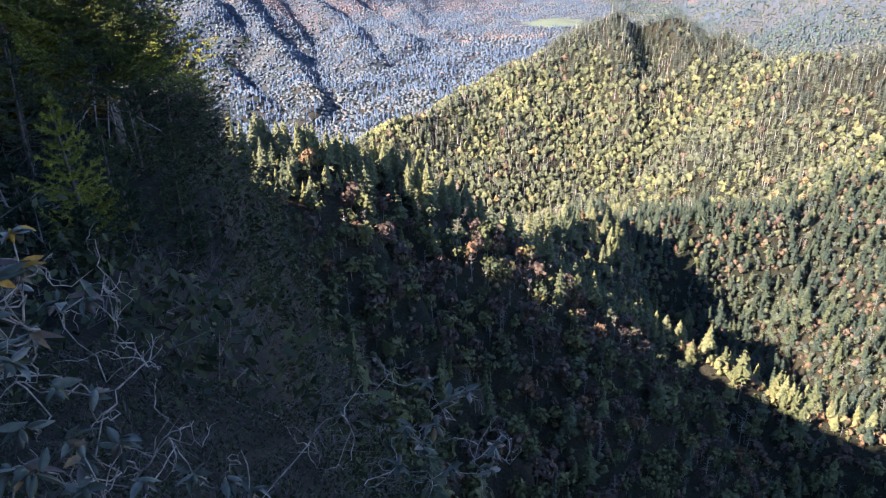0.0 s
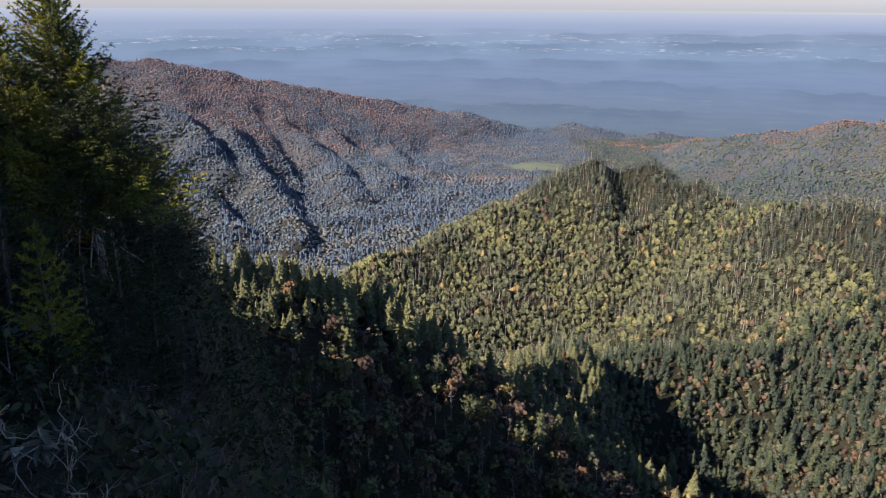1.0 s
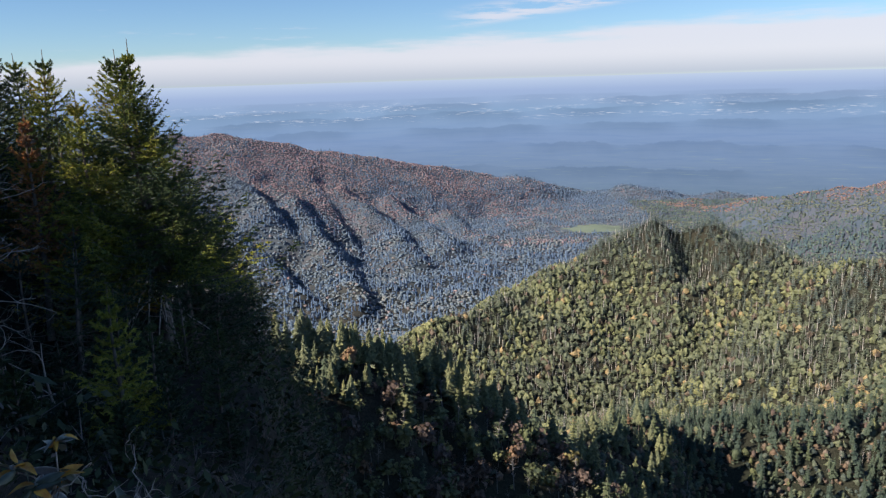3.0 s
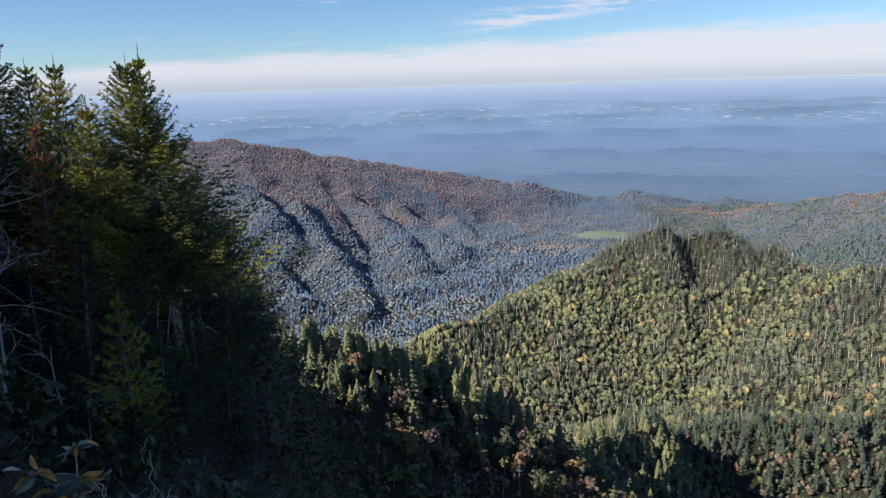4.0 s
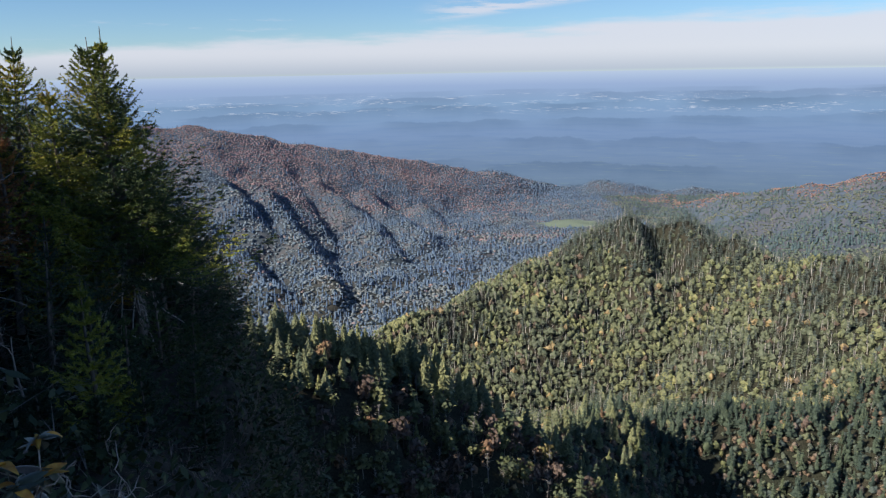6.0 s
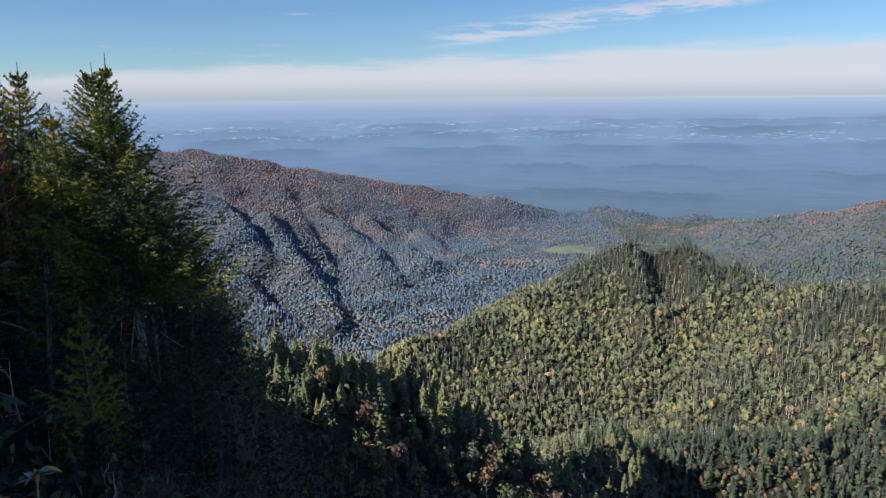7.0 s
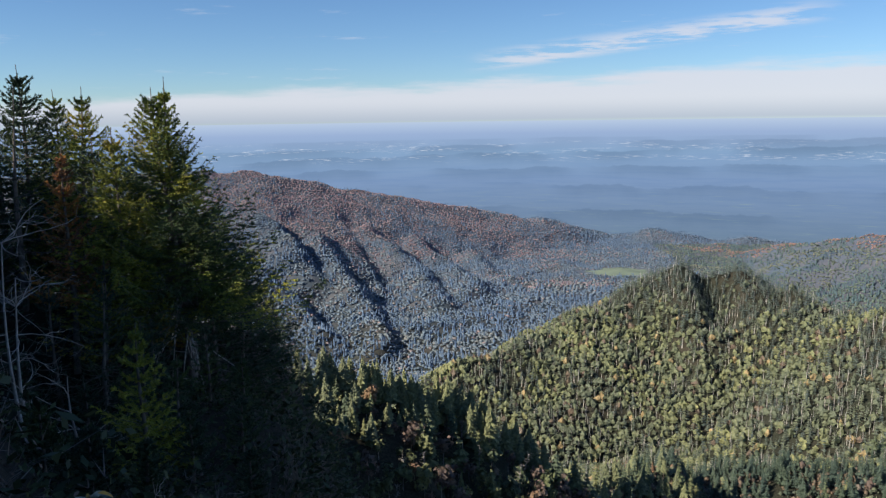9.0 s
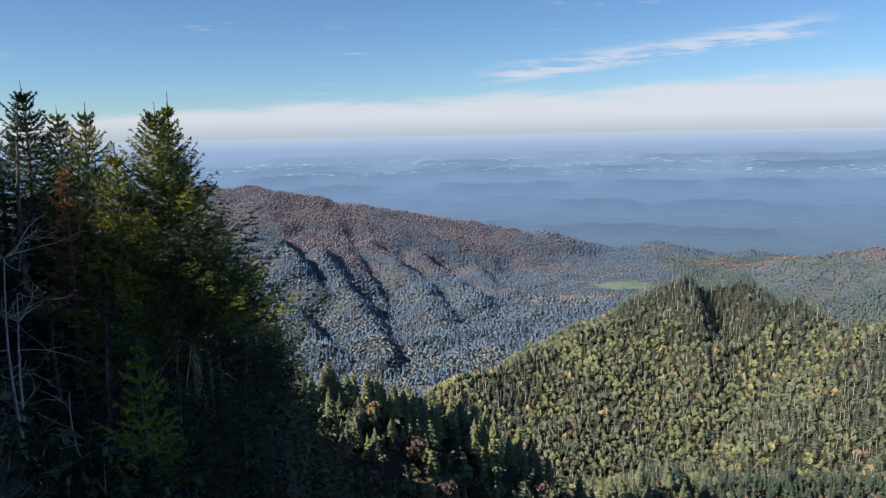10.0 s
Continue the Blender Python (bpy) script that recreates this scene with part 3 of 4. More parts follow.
def forest(name, label, x, y, kind, size, tint, models, mat, lean=0.04, seed=0, smooth=True):
    """Many trees as one mesh. kind: 0 fir, 1 leafy, 2 snag; models: three lists."""
    rs = np.random.RandomState(seed)
    z = land(x, y)
    vs, fs, ts, base = [], [], [], 0
    for q in range(3):
        pick = rs.randint(0, len(models[q]), len(x))
        for j, (v, f, k) in enumerate(models[q]):
            sel = np.where((kind == q) & (pick == j))[0]
            if not len(sel):
                continue
            a = rs.uniform(0, 6.283, len(sel))
            s = size[sel]
            wide = s * rs.uniform(0.85, 1.2, len(sel))
            lx, ly = rs.normal(0, lean, (2, len(sel)))
            ca, sa = np.cos(a) * wide, np.sin(a) * wide
            px = v[None, :, 0] * ca[:, None] - v[None, :, 1] * sa[:, None] + lx[:, None] * s[:, None] * v[None, :, 2] + x[sel, None]
            py = v[None, :, 0] * sa[:, None] + v[None, :, 1] * ca[:, None] + ly[:, None] * s[:, None] * v[None, :, 2] + y[sel, None]
            pz = v[None, :, 2] * s[:, None] + z[sel, None]
            vs.append(np.stack([px, py, pz], 2).reshape(-1, 3))
            tt = np.where(k[None, :] > 0.5, 0.97, tint[sel, None] + 0 * k[None, :])
            ts.append(tt.ravel())
            fs.append((f[None] + (base + np.arange(len(sel)) * len(v))[:, None, None]).reshape(-1, 3))
            base += len(sel) * len(v)
    me = mesh_arrays(name, np.concatenate(vs), np.concatenate(fs), mat, np.concatenate(ts), smooth)
    return tagged(new(name, me), label, "forest", kind="stuff")


# what the camera at the origin can see, to drop trees hidden from it: highest bearing line of the land by direction and
# distance
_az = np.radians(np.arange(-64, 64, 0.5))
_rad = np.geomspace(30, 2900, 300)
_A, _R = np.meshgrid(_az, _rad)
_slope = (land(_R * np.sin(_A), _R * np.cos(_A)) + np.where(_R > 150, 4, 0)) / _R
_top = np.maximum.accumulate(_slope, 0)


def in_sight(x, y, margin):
    """Which spots of the land, with trees `margin` metres high, the camera at the origin sees over the land before
    them.
    """
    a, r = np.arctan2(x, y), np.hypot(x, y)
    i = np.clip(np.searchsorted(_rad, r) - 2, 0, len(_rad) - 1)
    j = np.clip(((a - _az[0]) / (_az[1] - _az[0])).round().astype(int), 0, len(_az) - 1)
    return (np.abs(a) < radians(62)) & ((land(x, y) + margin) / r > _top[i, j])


def scatter(rs, x0, x1, y0, y1, gap):
    nx, ny = int((x1 - x0) / gap), int((y1 - y0) / gap)
    gx, gy = np.meshgrid(np.arange(nx), np.arange(ny))
    x = x0 + (gx.ravel() + rs.uniform(-0.15, 1.15, nx * ny)) * gap
    y = y0 + (gy.ravel() + rs.uniform(-0.15, 1.15, nx * ny)) * gap
    return x, y


def far_woods():
    rs = np.random.RandomState(3)
    x, y = scatter(rs, -1300, 1500, 880, 2350, 4.9)
    thin = ((np.hypot(x, y) > 1560) & (x < 540)) | (rs.uniform(0, 1, len(x)) < 0.64)
    x, y = x[thin], y[thin]
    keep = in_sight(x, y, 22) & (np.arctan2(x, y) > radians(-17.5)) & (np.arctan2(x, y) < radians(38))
    keep &= np.hypot((x - 385) / 75, (y - 1640) / 60) > 1 + 0.4 * fbm(x / 40, y / 40, 8)
    x, y = x[keep], y[keep]
    n = len(x)
    r = np.hypot(x, y)
    patch, broad = fbm(x / 60, y / 60, 31), fbm(x / 190, y / 190, 35)
    west = -ridge(x, y, [(a, b, 0) for a, b, c in WEST], 1, 1, 0.1)
    east = -ridge(x, y, [(a, b, 0) for a, b, c in EAST], 1, 1, 0.1)
    east_side = (x > 540) & (y < 2000) & (east < 900)
    # rusty crests, breaking up into green tongues lower down
    rust = np.clip((520 + 0.25 * x - west) / 240 + 0.8 * broad + 0.25 * patch, 0, 1) * np.clip((460 - x) / 420, 0.05, 1)
    rust = np.where(east_side, np.clip((75 - east) / 60 + 0.5 * patch, 0, 1), rust)
    firs = rs.uniform(0, 1, n) < np.clip(0.22 - 0.3 * patch, 0.04, 0.6) * (1 - 0.8 * rust)
    kind = np.where(firs, 0, 1)
    kind[rs.uniform(0, 1, n) < 0.04] = 2
    tint = np.clip(0.33 + 0.10 * patch + 0.08 * broad + rs.normal(0, 0.045, n), 0.18, 0.56)
    tint = np.where(rs.uniform(0, 1, n) < 0.05, rs.uniform(0.64, 0.74, n), tint)
    tint = np.where(east_side, np.clip(0.42 + 0.12 * patch + rs.normal(0, 0.05, n), 0.2, 0.66), tint)
    # the low ridge tinted bluer still, to read as thicker haze
    tint = np.where((y > 2000) & (x > 60) & (west > 90), np.clip(0.22 + 0.08 * patch, 0.1, 0.4), tint)
    tint = np.where(rs.uniform(0, 1, n) < 0.82 * rust, np.clip(0.78 + 0.08 * patch + rs.normal(0, 0.03, n), 0.66, 0.9), tint)
    tint = np.where(kind == 0, rs.uniform(0, 0.13, n), tint)
    size = np.where(kind == 0, rs.uniform(7, 12.5, n), np.where(kind == 1, rs.uniform(3.6, 6.4, n), rs.uniform(6, 10, n)))
    size = size * np.where(r > 1560, 0.8, 1.05)
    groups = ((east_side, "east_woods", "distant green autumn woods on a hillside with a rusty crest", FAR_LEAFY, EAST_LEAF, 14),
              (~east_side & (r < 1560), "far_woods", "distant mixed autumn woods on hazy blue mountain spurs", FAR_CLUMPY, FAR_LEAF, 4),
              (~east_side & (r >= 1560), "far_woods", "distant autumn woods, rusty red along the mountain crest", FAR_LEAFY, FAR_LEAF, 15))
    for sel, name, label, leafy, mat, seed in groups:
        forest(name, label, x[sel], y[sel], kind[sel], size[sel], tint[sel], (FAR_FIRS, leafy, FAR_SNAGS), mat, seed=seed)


def knob_woods():
    rs = np.random.RandomState(5)
    x, y = scatter(rs, -110, 560, 405, 720, 3.2)
    steep = (x > 165) & (x < 275) & (y > 560) & (y < 670)
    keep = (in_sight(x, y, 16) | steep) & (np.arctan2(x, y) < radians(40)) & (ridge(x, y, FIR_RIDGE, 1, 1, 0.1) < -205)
    x, y = x[keep], y[keep]
    n = len(x)
    z = land(x, y)
    patch, fine, gold = fbm(x / 50, y / 50, 41), fbm(x / 17, y / 17, 43), fbm(x / 34, y / 34, 45)
    top = np.clip((z + 178) / 36, 0, 1)
    firs = rs.uniform(0, 1, n) < np.clip(0.27 + 0.22 * patch + 0.25 * fine + 0.65 * top, 0.06, 0.95)
    kind = np.where(firs, 0, 1)
    kind[rs.uniform(0, 1, n) < np.clip(0.13 - 0.16 * gold, 0.04, 0.34)] = 2
    tint = np.clip(0.345 + 0.15 * gold - 0.10 * top + rs.normal(0, 0.04, n), 0.22, 0.6)
    pick = rs.uniform(0, 1, n)
    tint = np.where(pick < 0.03, 0.68, np.where(pick < 0.10, 0.86, tint))
    tint = np.where(kind == 0, rs.uniform(0.02, 0.28, n) * (1 - 0.6 * top), tint)
    size = np.where(kind == 0, 5.0 + 6.5 * rs.uniform(0, 1, n) ** 1.5, np.where(kind == 1, rs.uniform(2.8, 5.6, n), rs.uniform(6, 10.5, n)))
    forest("knob_woods", "sunlit mixed autumn woods with firs on a rounded knob", x, y, kind, size, tint, (KNOB_FIRS, KNOB_LEAFY, KNOB_SNAGS), WOOD_LEAF, 0.05, 6, False)


def valley_woods():
    rs = np.random.RandomState(7)
    x, y = scatter(rs, -80, 420, 40, 420, 4.7)
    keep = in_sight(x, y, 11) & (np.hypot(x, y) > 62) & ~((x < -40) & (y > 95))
    x, y = x[keep], y[keep]
    patch = fbm(x / 38, y / 38, 51)
    fir_belt = ridge(x, y, FIR_RIDGE, 1, 1, 0.1) > -225
    crest = ridge(x, y, [(a, b, 0) for a, b, c in SPUR], 1, 1, 0.1) > -14
    hollow = (ridge(x, y, SPUR, 1, 0, 0.1) - ridge(x, y, SPUR, 1, 1, 0.1) < 3) & (y > 200) & (x > 20)
    firs = rs.uniform(0, 1, len(x)) < np.where(fir_belt, 0.86, np.where(crest | hollow, 0.66, np.clip(0.12 + 0.3 * patch, 0.03, 0.5)))
    kind = np.where(firs, 0, 1)
    kind[rs.uniform(0, 1, len(x)) < 0.04] = 2
    pick = rs.uniform(0, 1, len(x))
    tint = np.where(pick < 0.03, 0.58, np.where(pick < 0.08, 0.77, np.where(pick < 0.45, 0.86, rs.uniform(0.25, 0.48, len(x)))))
    # firs past x 150 tinted darker: the hollow's shade is put into their colour
    tint = np.where(kind == 0, np.where(fir_belt, rs.uniform(0.0, 0.22, len(x)), np.where(x > 150, rs.uniform(0.0, 0.3, len(x)), rs.uniform(0.2, 0.48, len(x)))), tint)
    size = np.where(kind == 0, rs.uniform(7, 17, len(x)), np.where(kind == 1, rs.uniform(5, 10, len(x)), rs.uniform(8, 13, len(x))))
    bowl = (ridge(x, y, SPUR, 0, 1, 0.1) - ridge(x, y, SPUR, 1, 1, 0.1) > 3) & (y > 190)
    knoll = np.hypot(x + 26, y - 216) < 15
    size = np.where((kind == 1) & bowl & ~fir_belt, rs.uniform(3, 6.5, len(x)), size)
    size = np.where(fir_belt & (kind == 0), rs.uniform(8, 14.5, len(x)), size)
    size = np.where(fir_belt & (kind == 1), rs.uniform(3.5, 6.5, len(x)), size)
    size = np.where(knoll & (kind == 1), rs.uniform(4, 6.5, len(x)), np.where(knoll, size * 0.6, size))
    size = np.where(hollow & ~fir_belt & (kind == 1), size * 0.5, size)
    kind = np.where((kind == 1) & ~bowl & (rs.uniform(0, 1, len(x)) < 0.22), 2, kind)
    stay = ~(bowl & (kind == 1) & (rs.uniform(0, 1, len(x)) < 0.35)) & ~(fir_belt & (rs.uniform(0, 1, len(x)) < 0.12)) & ~((hollow | crest) & ~fir_belt & (rs.uniform(0, 1, len(x)) < np.where(hollow & (x > 150), 0.1, 0.5)))
    x, y, kind, size, tint = x[stay], y[stay], kind[stay], size[stay], tint[stay]
    near = np.hypot(x, y) < 265
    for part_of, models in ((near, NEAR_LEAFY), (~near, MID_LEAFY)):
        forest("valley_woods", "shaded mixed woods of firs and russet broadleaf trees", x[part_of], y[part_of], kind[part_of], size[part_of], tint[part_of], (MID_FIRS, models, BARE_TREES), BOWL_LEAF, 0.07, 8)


def valley_brush():
    rs = np.random.RandomState(9)
    x, y = scatter(rs, -60, 400, 150, 430, 3.0)
    behind = (ridge(x, y, SPUR, 1, 0, 0.1) - ridge(x, y, SPUR, 1, 1, 0.1) < 3) & (x > 20)
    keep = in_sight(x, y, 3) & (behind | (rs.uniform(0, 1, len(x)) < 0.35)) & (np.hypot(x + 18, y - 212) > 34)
    x, y, behind = x[keep], y[keep], behind[keep]
    pick, patch = rs.uniform(0, 1, len(x)), fbm(x / 25, y / 25, 71)
    # brush past x 150 tinted darker as well, in place of shade
    tint = np.where(pick < 0.34 + 0.2 * patch, rs.uniform(0.82, 0.88, len(x)), np.where((pick < 0.35) & (x < 150), 0.70, np.where((pick < 0.38) & (x < 150), 0.58, np.where(x > 150, rs.uniform(0.0, 0.3, len(x)), rs.uniform(0.1, 0.42, len(x))))))
    crest = ridge(x, y, [(a, b, 0) for a, b, c in SPUR], 1, 1, 0.1) > -11
    tint = np.where(crest, rs.uniform(0.45, 0.86, len(x)), tint)
    size = np.where(behind, rs.uniform(1.4, 3.8, len(x)), rs.uniform(1.0, 2.8, len(x)))
    forest("valley_brush", "low russet and yellow autumn brush between the firs", x, y, np.ones(len(x), int), size, tint, (BRUSH, BRUSH, BRUSH), WOOD_LEAF, 0.1, 10)


far_woods()
knob_woods()
valley_woods()
valley_brush()


# ---- parts ----
def part(name, me, parent, label=""):
    ob = new(name, me)
    ob.parent = parent
    if label:
        tagged(ob, label)
    return ob


def tube(points, radii, sides=6):
    """A tapered tube through points, as (verts, tris)."""
    pts = np.asarray(points, float)
    d = np.gradient(pts, axis=0)
    d /= np.linalg.norm(d, axis=1)[:, None] + 1e-9
    ref = np.where(np.abs(d[:, 2:3]) > 0.9, np.array([[1.0, 0, 0]]), np.array([[0, 0, 1.0]]))
    u = np.cross(d, ref)
    u /= np.linalg.norm(u, axis=1)[:, None] + 1e-9
    w = np.cross(d, u)
    a = np.arange(sides) * 2 * math.pi / sides
    ring = u[:, None] * np.cos(a)[None, :, None] + w[:, None] * np.sin(a)[None, :, None]
    v = (pts[:, None] + ring * np.asarray(radii, float)[:, None, None]).reshape(-1, 3)
    f = []
    for i in range(len(pts) - 1):
        for j in range(sides):
            p, q = i * sides + j, i * sides + (j + 1) % sides
            f += [(p, q, q + sides), (p, q + sides, p + sides)]
    return v, np.array(f, int)


def join(pieces):
    vs, fs, base = [], [], 0
    for v, f in pieces:
        vs.append(v), fs.append(np.asarray(f) + base)
        base += len(v)
    return np.concatenate(vs), np.concatenate(fs)


def needles(rs, p0, p1, count, length, width, up=0.25):
    """Needle tufts along many twigs at once: thin triangles that splay from the twig, as (verts, tris)."""
    n = len(p0)
    ax = p1 - p0
    ln = np.linalg.norm(ax, axis=1)[:, None] + 1e-9
    ax = ax / ln
    s = rs.uniform(0.05, 1.0, (n, count))
    pos = p0[:, None] + (p1 - p0)[:, None] * s[..., None]
    rnd = rs.normal(0, 1, (n, count, 3))
    rnd[..., 2] = rnd[..., 2] * 0.6 + up
    rnd -= (rnd * ax[:, None]).sum(2, keepdims=True) * ax[:, None]
    rnd /= np.linalg.norm(rnd, axis=2, keepdims=True) + 1e-9
    out = rnd * 0.75 + ax[:, None] * 0.65
    side = np.cross(out, rs.normal(0, 1, (n, count, 3)))
    side /= np.linalg.norm(side, axis=2, keepdims=True) + 1e-9
    L = length * rs.uniform(0.7, 1.2, (n, count, 1))
    a = pos + side * width - ax[:, None] * length * 0.2
    b = pos - side * width - ax[:, None] * length * 0.2
    c = pos + out * L
    v = np.stack([a, b, c], 2).reshape(-1, 3)
    return v, np.arange(len(v)).reshape(-1, 3)


def conifer(name, label, base, top, radius, whorls, per, seed, tint, first=0.12, detail=1.0, droop=0.25, dead=0, needle=0.062, group="", sparse=0.0, taper=0.95, patchy=0.13):
    """A spruce or fir: bent trunk, limbs in whorls, twigs and needle tufts."""
    rs = np.random.RandomState(seed)
    base, top = np.array(base, float), np.array(top, float)
    height = np.linalg.norm(top - base)
    tree = new(name)
    tree.location = base
    tagged(tree, label, "tree", group)
    top = top - base
    n = 12
    line = np.array([top * s + np.array([math.sin(s * 3.1 + seed) * 0.012, math.cos(s * 2.3 + seed) * 0.012, 0]) * height * (1 - s) * s * 4 for s in np.linspace(-0.03, 1, n)])
    part("trunk", mesh_arrays("trunk", *tube(line, np.linspace(height * 0.014 + 0.02, 0.008, n), 8), BARK, smooth=True), tree)

    def stem(s):
        i = np.clip(s * (n - 1), 0, n - 1.001)
        k = int(i)
        return line[k] + (line[k + 1] - line[k]) * (i - k)
    limbs, t0, t1, t2 = [], [], [], []
    for q in np.linspace(0.88, 0.95, 5):
        t0.append(stem(q)), t1.append(stem(q + 0.014)), t2.append(q)
    for w in range(whorls):
        s = first + (0.965 - first) * (w + rs.uniform(-0.3, 0.3)) / whorls
        s = min(max(s, first * 0.6), 0.99)
        reach = radius * ((1 - s) / (1 - first)) ** taper + height * 0.004
        turn = rs.uniform(0, 6.28)
        for j in range(per):
            if rs.uniform() < sparse:
                continue
            a = turn + j * 6.283 / per + rs.uniform(-0.35, 0.35)
            L = reach * (rs.uniform(0.5, 1.06) + (0.25 if rs.uniform() < 0.15 else 0.0))
            o = stem(s)
            h = np.array([math.cos(a), math.sin(a), 0])
            rise = (0.55 * s - droop * (1 - s)) * rs.uniform(0.6, 1.3)
            q = np.linspace(0, 1, 6)[:, None]
            pts = o + h * q * L + np.array([0, 0, 1.0]) * (rise * q - droop * 0.5 * np.sin(q * math.pi) * (1 - s) + 0.28 * q ** 3) * L
            limbs.append(tube(pts, np.linspace(0.006 + L * 0.008, 0.003, 6), 3))
            for k in range(5):
                t0.append(pts[k]), t1.append(pts[k + 1]), t2.append(s)
            sw = np.array([-h[1], h[0], 0])
            m = max(3, int(L * 8 * detail))
            for k in range(m):
                g = 0.18 + 0.8 * (k + rs.uniform(0, 1)) / m
                i = min(int(g * 5), 4)
                p = pts[i] + (pts[i + 1] - pts[i]) * (g * 5 - i)
                side = 1 if k % 2 else -1
                l = L * (0.36 * (1 - g) + 0.06) * rs.uniform(0.7, 1.25)
                e = p + (h * 0.75 + sw * side * rs.uniform(0.5, 0.9) + np.array([0, 0, rs.uniform(-0.25, 0.2)])) * l
                t0.append(p), t1.append(e), t2.append(s)
                if l > 0.22:
                    for sgn in (-1, 1):
                        c = p + (e - p) * rs.uniform(0.35, 0.7)
                        d = (h * 0.9 + sw * (side * 0.4 + sgn * 0.5) + np.array([0, 0, rs.uniform(-0.15, 0.2)])) * l * 0.45
                        t0.append(c), t1.append(c + d), t2.append(s)
    t0, t1, t2 = np.array(t0), np.array(t1), np.array(t2)
    tagged(part("limb", mesh_arrays("limb", *join(limbs), BARK), tree, "thin grey-brown limbs"), kind="stuff")
    count = max(6, int(13 * detail))
    v, f = needles(rs, t0, t1, count, needle, needle * 0.2, 0.16)
    # yellow patches in the needle tint stand in for sprays in the sun
    w = np.repeat(rs.normal(0, 0.04, len(t0)) + patchy * vnoise(t0[:, 0] * 0.9, t0[:, 2] * 1.2 + t0[:, 1], seed), count * 3) + tint
    w = np.clip(w, 0, 1)
    tagged(part("needle_crown", mesh_arrays("needle_crown", v, f, NEAR_LEAF, w), tree, "dense needle foliage"), kind="stuff")
    for _ in range(dead):
        pieces = []
        o = stem(rs.uniform(0.14, 0.42))
        a = rs.uniform(-2.4, -0.4)
        h = np.array([math.cos(a), math.sin(a), 0])
        L = rs.uniform(1.1, 2.4)
        q = np.linspace(0, 1, 7)[:, None]
        pts = o + h * q * L * 0.65 - np.array([0, 0, 1.0]) * q ** 1.7 * L * rs.uniform(0.2, 1.1) + rs.normal(0, 0.025, (7, 3)) * q
        pieces.append(tube(pts, np.linspace(0.032, 0.009, 7), 5))
        for _ in range(5):
            i = rs.randint(2, 6)
            e = pts[i] + rs.normal(0, 0.2, 3) - np.array([0, 0, 0.24])
            pieces.append(tube(np.array([pts[i], (pts[i] + e) / 2 + rs.normal(0, 0.03, 3), e]), [0.011, 0.008, 0.004], 4))
        part("dead_limb", mesh_arrays("dead_limb", *join(pieces), DEAD_WOOD, smooth=True), tree, "bare drooping grey dead limb")
    return tree


def ground_at(x, y):
    return float(land(np.array([x]), np.array([y]))[0])


